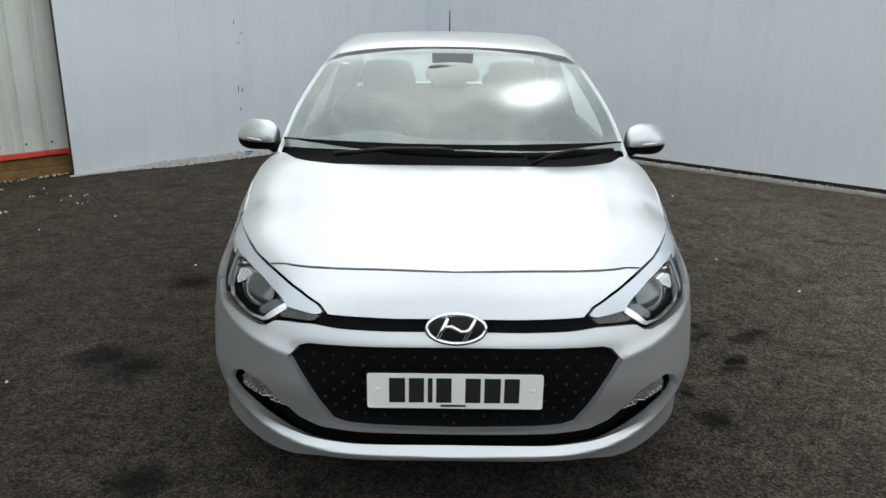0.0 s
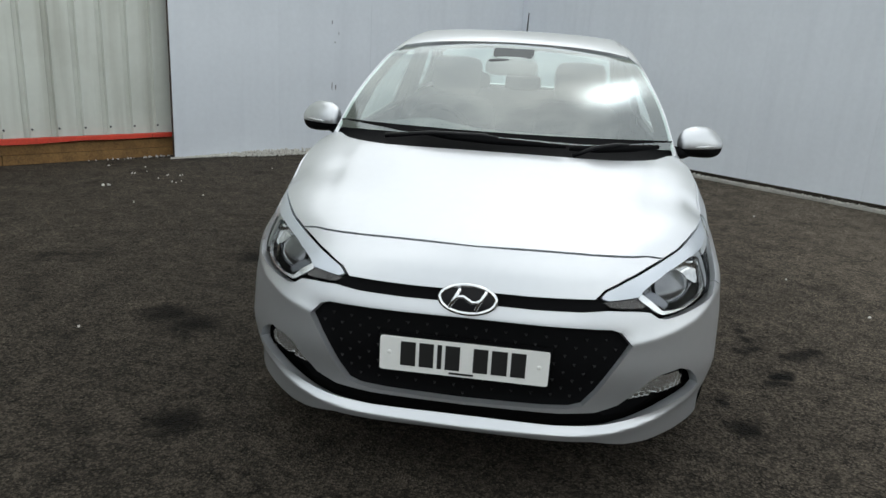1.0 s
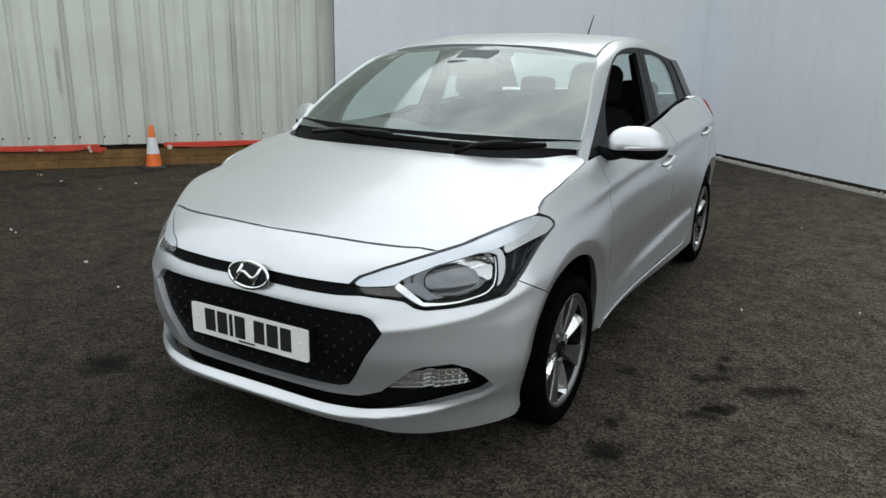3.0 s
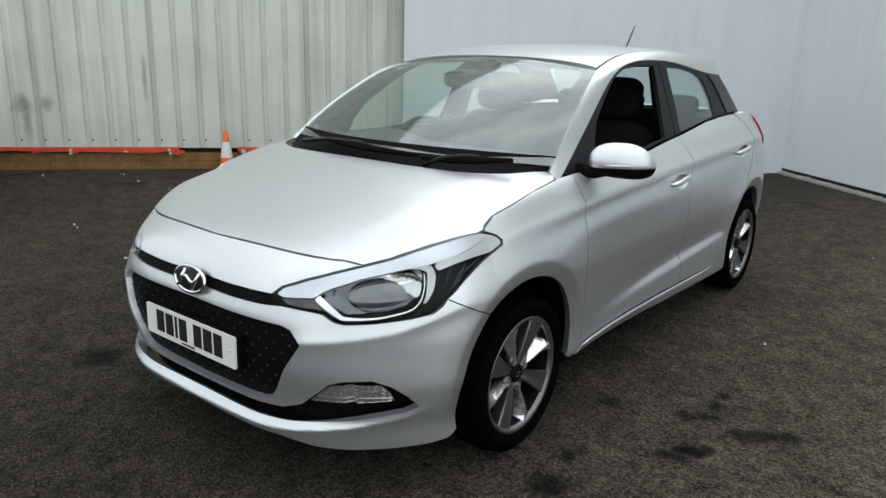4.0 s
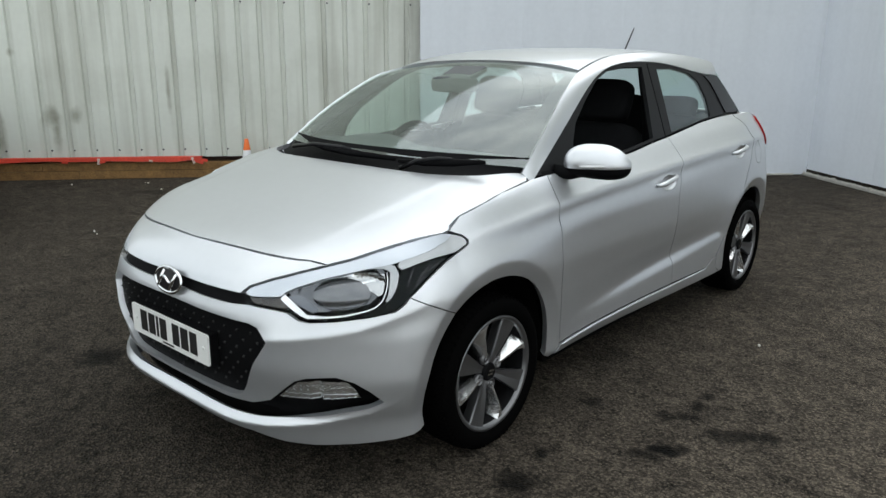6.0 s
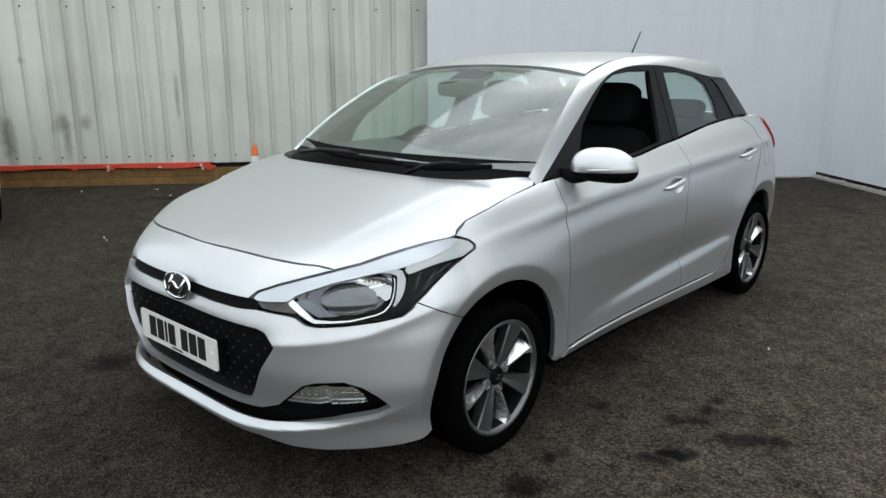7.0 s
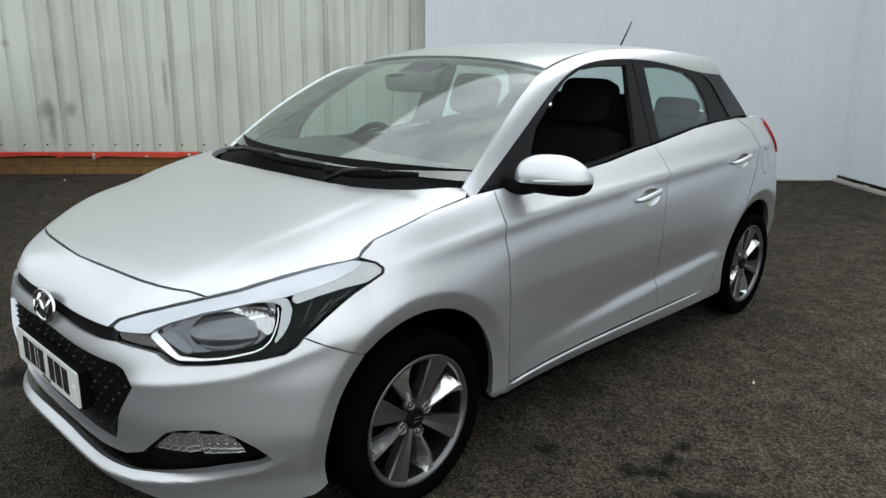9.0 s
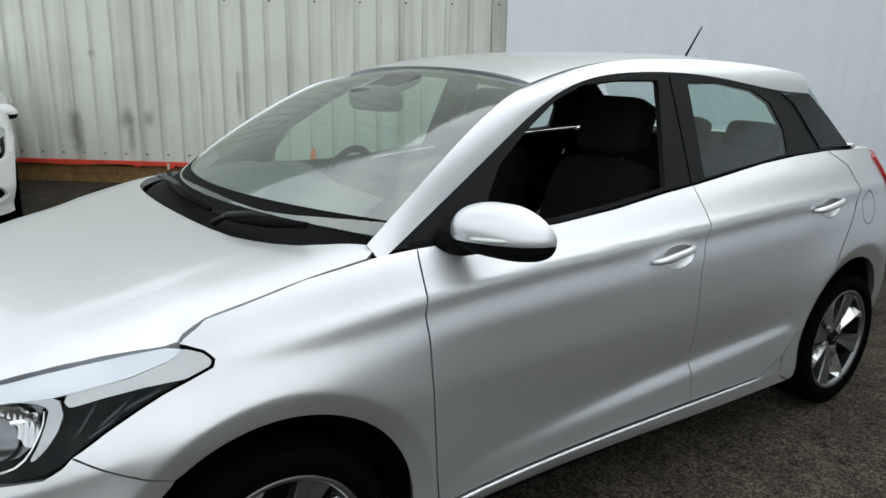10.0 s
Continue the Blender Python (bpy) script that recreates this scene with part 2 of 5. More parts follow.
# darker copy of the alloy: faces turned to the ground, shade in the colour
ALLOY_SHADED = shader("shaded_machined_alloy", (.17, .17, .175), .36, .85, vary=.05, scale=30)
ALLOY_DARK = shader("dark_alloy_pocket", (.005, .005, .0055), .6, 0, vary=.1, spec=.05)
CHROME = shader("chrome", (.78, .79, .80), .08, 1.0, vary=.02)
LAMP_SHELL = shader("lamp_reflector", (.50, .51, .52), .16, 1.0, vary=.05)
RED_LENS = shader("red_lamp_lens", (.42, .012, .012), .12, vary=.1, coat=.6)
SCREEN = glass("windscreen_glass", (.76, .86, .81), .20, rough=.07)
SIDE_GLASS = glass("side_glass", (.72, .84, .81), .11)
LENS = glass("clear_lens", (.96, .965, .97), .010, steepness=9)
FOG_SHELL = shader("fog_lamp_reflector", (.86, .87, .87), .10, .9, vary=.2, scale=40)
PLATE = shader("number_plate_white", (.72, .72, .70), .3, vary=.03)
PLATE_INK = shader("number_plate_black", (.012, .012, .012), .4, vary=.05)
BROW = shader("lamp_trim_satin", (.62, .65, .70), .28, .5, vary=.03)
CHROME_SATIN = shader("satin_chrome", (.80, .81, .82), .18, .9, vary=.03)
SMOKE = shader("smoked_plastic", (.15, .16, .18), .25, .6, vary=.15)
BOWL = shader("lamp_bowl", (.125, .13, .14), .22, .9, vary=.05, scale=6)
DOME = shader("lamp_dome", (.17, .175, .185), .18, .9, vary=.05)
WING = shader("lamp_wing_chrome", (.40, .41, .42), .28, .9, vary=.12, scale=12)
WEDGE = shader("lamp_wedge_grey", (.50, .51, .52), .3, .3, vary=.08)
SHADE_RIB = shader("lamp_shade_rib", (.035, .037, .042), .3, .3, vary=.15)
INDICATOR = shader("smoked_indicator", (.05, .045, .042), .2, .5, vary=.3, scale=40, coat=.5)
INDICATOR_CLEAR = shader("clear_indicator", (.62, .63, .64), .15, .3, vary=.05)
FRIT = shader("ceramic_border", (.008, .008, .009), .6, vary=.08, spec=.04)
STUD = shader("grille_stud", (.018, .018, .018), .4, .1, vary=.1, spec=.3)
PAPER = shader("printed_paper", (.62, .62, .58), .7, vary=.15, scale=60)
LAMP_BLACK = shader("lamp_black", (.003, .0035, .0045), .5, vary=.1, spec=.03)

# ---------------------------------------------------------------- car body as smooth surfaces
def spline_weights(knots, t):
    """Weights of a natural cubic spline through len(knots) values, for each t."""
    k = np.asarray(knots, float)
    n = len(k)
    h = np.diff(k)
    a = np.zeros((n, n))
    r = np.zeros((n, n))
    a[0, 0] = a[-1, -1] = 1
    for i in range(1, n - 1):
        a[i, i - 1], a[i, i], a[i, i + 1] = h[i - 1], 2 * (h[i - 1] + h[i]), h[i]
        r[i, i - 1], r[i, i], r[i, i + 1] = 6 / h[i - 1], -6 / h[i - 1] - 6 / h[i], 6 / h[i]
    second = np.linalg.solve(a, r)
    t = np.clip(np.atleast_1d(np.asarray(t, float)), k[0], k[-1])
    i = np.clip(np.searchsorted(k, t) - 1, 0, n - 2)
    hi = h[i]
    u, v = (k[i + 1] - t) / hi, (t - k[i]) / hi
    eye = np.eye(n)
    return (u[:, None] * eye[i] + v[:, None] * eye[i + 1]
            + ((u**3 - u) * hi**2 / 6)[:, None] * second[i] + ((v**3 - v) * hi**2 / 6)[:, None] * second[i + 1])


def smooth_curve(pairs):
    """A natural cubic spline y(x) through (x, y) pairs, as a function."""
    xs, ys = zip(*pairs)
    return lambda t: spline_weights(xs, t) @ np.array(ys, float)


def profile(pairs):
    """A monotone cubic through (z, inset) pairs, straight beyond its ends, slightly rounded."""
    z, d = (np.array(c, float) for c in zip(*pairs))
    h, s = np.diff(z), np.diff(d) / np.diff(z)
    m = np.r_[s[0], [0 if p * q <= 0 else 2 * p * q / (p + q) for p, q in zip(s[:-1], s[1:])], s[-1]]

    def at(t):
        i = np.clip(np.searchsorted(z, t) - 1, 0, len(z) - 2)
        u = (t - z[i]) / h[i]
        inner = ((1 + 2 * u) * (1 - u) ** 2 * d[i] + u * (1 - u) ** 2 * h[i] * m[i]
                 + u * u * (3 - 2 * u) * d[i + 1] + u * u * (u - 1) * h[i] * m[i + 1])
        return np.where(t < z[0], d[0] + m[0] * (t - z[0]), np.where(t > z[-1], d[-1] + m[-1] * (t - z[-1]), inner))

    return lambda t: sum(w * at(np.asarray(t, float) + o) for o, w in ((-.009, .2), (-.004, .3), (.004, .3), (.009, .2)))


# plan of the body at its widest, from the middle of the nose round the side to the tail: (x, y)
PLAN = [(0, .045), (.24, .052), (.44, .082), (.60, .158), (.716, .260), (.798, .377), (.843, .497), (.861, .665), (.866, .95),
        (.862, 1.5), (.864, 2.2), (.867, 3.0), (.862, 3.45), (.83, 3.72), (.74, 3.9), (.5, 4.0), (.25, 4.03), (0, 4.035)]
CHORD = np.r_[0, np.cumsum([math.dist(p, q) for p, q in zip(PLAN[:-1], PLAN[1:])])]
S_END = float(CHORD[-1])


def plan(s):
    """Place and outward direction on the plan at arc length s."""
    xy = np.array(PLAN)
    p = spline_weights(CHORD, s) @ xy
    q = spline_weights(CHORD, np.asarray(s) + .004) @ xy - spline_weights(CHORD, np.asarray(s) - .004) @ xy
    out = np.stack([q[:, 1], -q[:, 0]], 1)
    return p, out / np.linalg.norm(out, axis=1, keepdims=True)


# how far the skin lies inside the plan at each height, station by station
NOSE = profile([(.15, .065), (.19, .045), (.212, .032), (.228, .027), (.27, .042), (.32, .03), (.45, .02), (.58, .02), (.634, .035), (.668, .045), (.72, .075), (.79, .14)])
GRILLE_END = profile([(.14, .042), (.18, .030), (.215, .022), (.24, .018), (.29, .029), (.46, .0), (.58, .01), (.64, .025), (.705, .055), (.74, .085), (.785, .15)])
CORNER = profile([(.14, .056), (.18, .047), (.255, .040), (.31, .027), (.40, .010), (.52, .018), (.60, .034), (.66, .047), (.72, .078), (.78, .115), (.82, .155)])
ARCH_FRONT = profile([(.2, .0), (.5, .003), (.66, .004), (.74, .011), (.80, .022), (.888, .046), (.935, .059), (.952, .067), (1.029, .102), (1.067, .14)])
# how far the shoulder line stands above its height in the profiles, along the side
SHOULDER = smooth_curve([(.672, -.160), (.75, -.136), (.85, -.117), (.95, -.106), (1.09, -.092), (1.25, -.077), (1.4, -.066), (1.7, -.051), (1.94, -.042), (2.2, -.030), (2.49, -.016), (3.4, .020), (4.1, .047)])
SCUTTLE = profile([(.17, .06), (.215, .040), (.25, .024), (.33, .024), (.5, .016), (.66, .004), (.80, .006), (.90, .017), (.935, .024), (.952, .036), (1.038, .098), (1.075, .14)])
MIDDLE = profile([(.15, .085), (.19, .054), (.22, .040), (.246, .031), (.262, .027), (.33, .048), (.5, .022), (.66, .006), (.79, .004), (.90, .012), (.935, .018), (.955, .037), (1.053, .128), (1.082, .16)])
ARCH_REAR = profile([(.2, .01), (.5, -.003), (.64, -.003), (.76, .002), (.88, .010), (.935, .019), (.957, .037), (1.02, .085), (1.081, .15)])
QUARTER = profile([(.2, .05), (.35, .02), (.5, .0), (.7, .008), (.86, .03), (.98, .07), (1.1, .14)])
TAIL = profile([(.22, .10), (.36, .0), (.55, .0), (.7, .07), (.9, .09), (1.1, .16)])
STATIONS = [(-.455, GRILLE_END), (0.0, NOSE), (.455, GRILLE_END), (.80, CORNER), (1.32, ARCH_FRONT), (1.80, SCUTTLE), (2.75, MIDDLE), (3.98, ARCH_REAR), (4.5, QUARTER), (S_END, TAIL)]
WHEELS = ((.862, .287, .364), (3.415, .308, .352))     # y, z and radius of the openings


def arch_relief(y, z):
    """The flat lip round each wheel opening and the swelling outside it."""
    d = 0 * y
    for wy, wz, wr in WHEELS:
        r = np.hypot(y - wy, z - wz)
        q = .058 - (r - wr)
        lip = .5 * (q + np.sqrt(q * q + .004**2))
        out = np.clip(r - wr - .056, 0, None)
        d = d + .42 * np.minimum(lip, .08) - .009 * np.exp(-(out / .12) ** 2) * np.clip((z - .2) / .2, 0, 1)
    return d


def body_skin(s, z):
    """The outer skin of the lower body (the half with x > 0), at arc length s and height z."""
    s, z = np.atleast_1d(np.asarray(s, float)), np.atleast_1d(np.asarray(z, float))
    p, out = plan(s)
    w = spline_weights([k for k, _ in STATIONS], s)
    # the lower edge of the doors: a flat band that grows towards the rear, hollow above it
    low = .314 + .085 * (p[:, 1] - 1.4)
    hollow = np.clip((s - 1.82) / .2, 0, 1) * np.clip((3.75 - s) / .3, 0, 1)
    zz = 0
    for o, share in ((-.018, .15), (-.009, .22), (0, .26), (.009, .22), (.018, .15)):
        h = z + o
        bent = np.where(h < .27, h, np.where(h < low, .27 + .06 * (h - .27), .27 + .06 * (low - .27) + (h - low) * (.35 - .06 * (low - .27)) / (.62 - low)))
        zz = zz + share * np.where(h > .62, h, bent)
    zz = z + hollow * (zz - z)
    # the shoulder line climbs towards the tail
    climb = SHOULDER(p[:, 1])
    crease = .94 + climb
    side = np.clip((s - 1.2) / .35, 0, 1) * np.clip((4.4 - s) / .4, 0, 1)
    high = np.clip((z - .55) / .25, 0, 1)
    risen = zz - climb * np.clip((4.4 - s) / .4, 0, 1) * high * high * (3 - 2 * high)
    d = sum(w[:, i] * prof(risen if 4 <= i <= 7 else zz) for i, (_, prof) in enumerate(STATIONS))
    d = d + arch_relief(p[:, 1], z) * np.clip((s - .8) / .15, 0, 1)
    # the side is tucked in just under the shoulder line
    d = d - .003 * side * np.exp(-np.sqrt((z - crease) ** 2 + .004**2) / .02) + .0065 * np.minimum(side, np.clip((s - 1.35) / .5, 0, 1)) * np.exp(-(((z - crease) + .05) / .034) ** 2)
    fold = np.interp(s, [.45, .51, .62, .80, .98, 1.1], [.52, .543, .556, .578, .618, .65])
    d = d - .013 * np.clip((s - .42) / .12, 0, 1) * np.clip((1.12 - s) / .22, 0, 1) * np.exp(-np.sqrt((z - fold) ** 2 + .009**2) / .034)
    lip = np.interp(s, [0, .3, .447, .68, .84, .884, .95], [.226, .230, .237, .260, .288, .306, .33])
    over = np.clip(z - lip, 0, None) / .017 + np.clip(lip - z, 0, None) / .03
    d = d - np.interp(s, [0, .3, .5, .8], [.018, .016, .013, .012]) * np.clip((.96 - s) / .12, 0, 1) * np.exp(-np.sqrt(over**2 + .03))
    return np.c_[p - out * d[:, None], z]


HOOD_Z = smooth_curve([(.10, .731), (.18, .785), (.30, .830), (.45, .875), (.65, .927), (.87, .979), (1.2, 1.04)])
LAMP_TOP = body_skin([.70, .80, .905, 1.015, 1.115, 1.195, 1.222], [.7675, .7855, .8075, .8245, .8355, .8405, .8405])
HOOD_EDGE_X = smooth_curve([(.10, .47), *((q[1], q[0]) for q in LAMP_TOP[:5]), (.66, .752), (.74, .757), (.80, .7645), (.95, .775), (1.2, .770)])
HOOD_EDGE_Z = smooth_curve([(.10, .70), *((q[1], q[2] + .002) for q in LAMP_TOP[:5]), (.66, .855), (.70, .868), (.745, .884), (.80, .899), (.85, .911), (.95, .934), (1.2, .962)])


def hood_skin(x, y):
    x, y = np.atleast_1d(np.asarray(x, float)), np.atleast_1d(np.asarray(y, float))
    u = np.abs(x) / HOOD_EDGE_X(y)
    zc, ze = HOOD_Z(y), HOOD_EDGE_Z(y)
    u = np.clip(u, 0, 1.15)
    z = zc - (zc - ze) * (.64 * u**2 + .36 * u**11)
    over = np.clip((u - .90) / .1, 0, 1)
    z = z - .010 * np.exp(-((y - .660) / .055) ** 2) * over * over * (3 - 2 * over)
    # a soft crease runs down each side, the middle standing a little proud of it
    fold = .50 + .12 * (y - .2)
    step = np.abs(x) - fold
    z = z + (.0019 - .0019 * np.tanh(step / .020)) * np.clip((y - .22) / .35, 0, 1) * np.clip((.98 - u) / .2, 0, 1) * np.clip((1.0 - y) / .2, 0, 1)
    return np.c_[x, y, z]


BELT_X = smooth_curve([(1.1, .768), (1.6, .764), (2.2, .756), (3.0, .745), (3.4, .725), (3.8, .68)])


def glass_side(y, z):
    """The side glass and door frames, leaning inwards."""
    y, z = np.atleast_1d(np.asarray(y, float)), np.atleast_1d(np.asarray(z, float))
    x = BELT_X(y) - .36 * (z - .985) + .05 * (z - .985) * (1.40 - z)
    return np.c_[x - .018, y + .019, z - .005]


ROOF_Z = smooth_curve([(1.75, 1.380), (1.815, 1.399), (2.1, 1.447), (2.5, 1.468), (2.9, 1.463), (3.3, 1.431), (3.75, 1.377)])


def roof_skin(x, y):
    x, y = np.atleast_1d(np.asarray(x, float)), np.atleast_1d(np.asarray(y, float))
    u = np.abs(x) / .6
    crown = 1 - .28 * np.clip((y - 1.85) / .5, 0, 1)
    return np.c_[x, y, ROOF_Z(y) - crown * (.028 * u**2 + .022 * u**6)]


def rail_curve(k):
    """Edge of the screen and roof along the pillar and the roof rail, k in 0..1."""
    ks = [0, .1, .22, .36, .48, .6, .75, .9, 1]
    x = [.732, .700, .650, .604, .565, .535, .528, .53, .545]
    y = [1.143, 1.329, 1.515, 1.683, 1.81, 2.08, 2.55, 3.08, 3.36]
    z = [.984, 1.121, 1.240, 1.324, *(roof_skin(x[4:], y[4:])[:, 2] - .001)]
    return np.stack([spline_weights(ks, k) @ np.array(c) for c in (x, y, z)], 1)


def screen_skin(u, v):
    """The windscreen: u across (-1 to 1), v from the scuttle (0) to the roof (1), meeting the pillars at its edges."""
    u, v = np.atleast_1d(np.asarray(u, float)), np.atleast_1d(np.asarray(v, float))
    bow = 4 * v * (1 - v)
    mid = np.stack([0 * v, .955 + .845 * v - .012 * bow, 1.0 + .39 * v + .035 * bow], 1)
    edge = rail_curve(np.clip(.48 * v, 0, .48)) - np.array([.002, 0, .004])
    p = mid + (edge - mid) * (u**2)[:, None]
    p[:, 0] = u * edge[:, 0]
    return p


def tail_skin(u, v):
    """The tailgate glass and its surround, u across, v from the belt (0) to the spoiler (1)."""
    u, v = np.atleast_1d(np.asarray(u, float)), np.atleast_1d(np.asarray(v, float))
    half = .66 + (.565 - .66) * v
    low, high = 3.92 - .30 * u**2, 3.72 - .36 * u**2
    return np.c_[u * half, low + (high - low) * v, 1.085 + (1.385 - .025 * u**2 - 1.085) * v]


def frame_curve(k):
    """Upper edge of the side windows' black frame, on the side glass surface."""
    ks = [0, .1, .22, .36, .48, .6, .75, .9, 1]
    y = [1.145, 1.36, 1.55, 1.76, 1.93, 2.15, 2.60, 3.06, 3.325]
    z = [.950, 1.073, 1.182, 1.298, 1.364, 1.398, 1.394, 1.342, 1.327]
    w = spline_weights(ks, k)
    return glass_side(w @ np.array(y), w @ np.array(z))


def rail_skin(k, v):
    """The painted pillar and roof rail, from the frame curve (v 0) to the rail curve (v 1)."""
    k, v = np.atleast_1d(np.asarray(k, float)), np.atleast_1d(np.asarray(v, float))
    a, b = frame_curve(k), rail_curve(k)
    p = a + (b - a) * v[:, None]
    base = .25 + .75 * np.clip(k / .16, 0, 1)
    return p + np.array([.55, -.1, .5]) * (base * .009 * 4 * v * (1 - v) * np.linalg.norm(b - a, axis=1) / .12)[:, None]


# ---------------------------------------------------------------- mesh tools
def part(name, bm, material, parent=None, label="", smooth=False):
    """Links a bmesh as one mesh object under a thing."""
    me = bpy.data.meshes.new(name)
    bm.to_mesh(me)
    bm.free()
    if smooth:
        for p in me.polygons:
            p.use_smooth = True
    me.materials.append(material)
    ob = new(name, me)
    ob.parent = parent
    return tagged(ob, label)


def mesh_part(name, verts, faces, material, parent=None, label="", smooth=False):
    me = bpy.data.meshes.new(name)
    me.from_pydata([tuple(map(float, v)) for v in verts], [], [tuple(map(int, f)) for f in faces])
    me.update()
    if smooth:
        me.polygons.foreach_set("use_smooth", [True] * len(me.polygons))
    me.materials.append(material)
    ob = new(name, me)
    ob.parent = parent
    return tagged(ob, label)


def thing(name, label, category, m=None, group="", kind=""):
    ob = new(name)
    if m is not None:
        ob.matrix_basis = m
    return tagged(ob, label, category, group, kind)


def box(bm, size, place, bevel=.0, turn=None):
    made = bmesh.ops.create_cube(bm, size=1)["verts"]
    m = Matrix.Translation(place) @ (turn or Matrix()) @ Matrix.Diagonal((*size, 1))
    bmesh.ops.transform(bm, matrix=m, verts=made)
    if bevel:
        edges = list({e for v in made for e in v.link_edges})
        bmesh.ops.bevel(bm, geom=edges, offset=bevel, segments=2, affect="EDGES", profile=.6)
    return made


def lathe(rings, steps=48, axis="x", closed=False):
    """Verts and faces of a body turned round an axis, from (along, radius) pairs."""
    verts, faces = [], []
    for a, r in rings:
        for i in range(steps):
            c, s = math.cos(2 * math.pi * i / steps) * r, math.sin(2 * math.pi * i / steps) * r
            verts.append((a, c, s) if axis == "x" else (c, s, a))
    n = len(rings)
    for j in range(n if closed else n - 1):
        for i in range(steps):
            k = (i + 1) % steps
            j2 = (j + 1) % n
            faces.append((j * steps + i, j * steps + k, j2 * steps + k, j2 * steps + i))
    return verts, faces


def tube(points, radius, sides=8):
    """Verts and faces of a rod along a line of points; radius may be a list."""
    pts = [Vector(p) for p in points]
    verts, faces = [], []
    for i, p in enumerate(pts):
        d = (pts[min(i + 1, len(pts) - 1)] - pts[max(i - 1, 0)]).normalized()
        a = d.cross(Vector((0, 0, 1)) if abs(d.z) < .9 else Vector((1, 0, 0))).normalized()
        b = d.cross(a)
        r = float(radius[i] if isinstance(radius, (list, tuple)) else radius)
        verts += [tuple(p + r * (math.cos(2 * math.pi * k / sides) * a + math.sin(2 * math.pi * k / sides) * b)) for k in range(sides)]
    for i in range(len(pts) - 1):
        for k in range(sides):
            q = (k + 1) % sides
            faces.append((i * sides + k, i * sides + q, (i + 1) * sides + q, (i + 1) * sides + k))
    faces += [tuple(range(sides))[::-1], tuple((len(pts) - 1) * sides + k for k in range(sides))]
    return verts, faces


def resample(poly, step):
    out = []
    for (a, b), (c, d) in zip(poly, poly[1:] + poly[:1]):
        n = max(1, round(math.dist((a, b), (c, d)) / step))
        out += [(a + (c - a) * i / n, b + (d - b) * i / n) for i in range(n)]
    return out


def soften(poly, step, rounds):
    """An outline resampled and with its corners rounded."""
    pts = np.array(resample(poly, step))
    for _ in range(rounds):
        pts = .25 * np.roll(pts, 1, 0) + .5 * pts + .25 * np.roll(pts, -1, 0)
    return [tuple(p) for p in pts]


def inside(poly, pts):
    x, y = pts[:, 0], pts[:, 1]
    hit = np.zeros(len(pts), bool)
    for (a, b), (c, d) in zip(poly, poly[1:] + poly[:1]):
        if b != d:
            hit ^= ((b > y) != (d > y)) & (x < (c - a) * (y - b) / (d - b) + a)
    return hit


def away(poly, pts):
    """Distance of points from an outline."""
    best = np.full(len(pts), 9.0)
    for (a, b), (c, d) in zip(poly, poly[1:] + poly[:1]):
        e = np.array([c - a, d - b])
        u = np.clip(((pts - (a, b)) @ e) / max(e @ e, 1e-12), 0, 1)
        best = np.minimum(best, np.linalg.norm(pts - (a, b) - u[:, None] * e, axis=1))
    return best


def shrink(poly, by):
    """An outline moved inwards by a small gap."""
    p = np.array(poly)
    if sum(a[0] * b[1] - b[0] * a[1] for a, b in zip(poly, poly[1:] + poly[:1])) < 0:
        by = -by
    d = np.roll(p, -1, 0) - np.roll(p, 1, 0)
    n = np.stack([-d[:, 1], d[:, 0]], 1)
    return [tuple(q) for q in p + by * n / np.maximum(np.linalg.norm(n, axis=1, keepdims=True), 1e-9)]


def signed(skin):
    """A half skin opened to both sides: a negative first coordinate is the other side."""
    def both(a, b):
        a = np.atleast_1d(np.asarray(a, float))
        p = skin(np.abs(a), b)
        p[:, 0] *= np.where(a < 0, -1, 1)
        return p
    return both


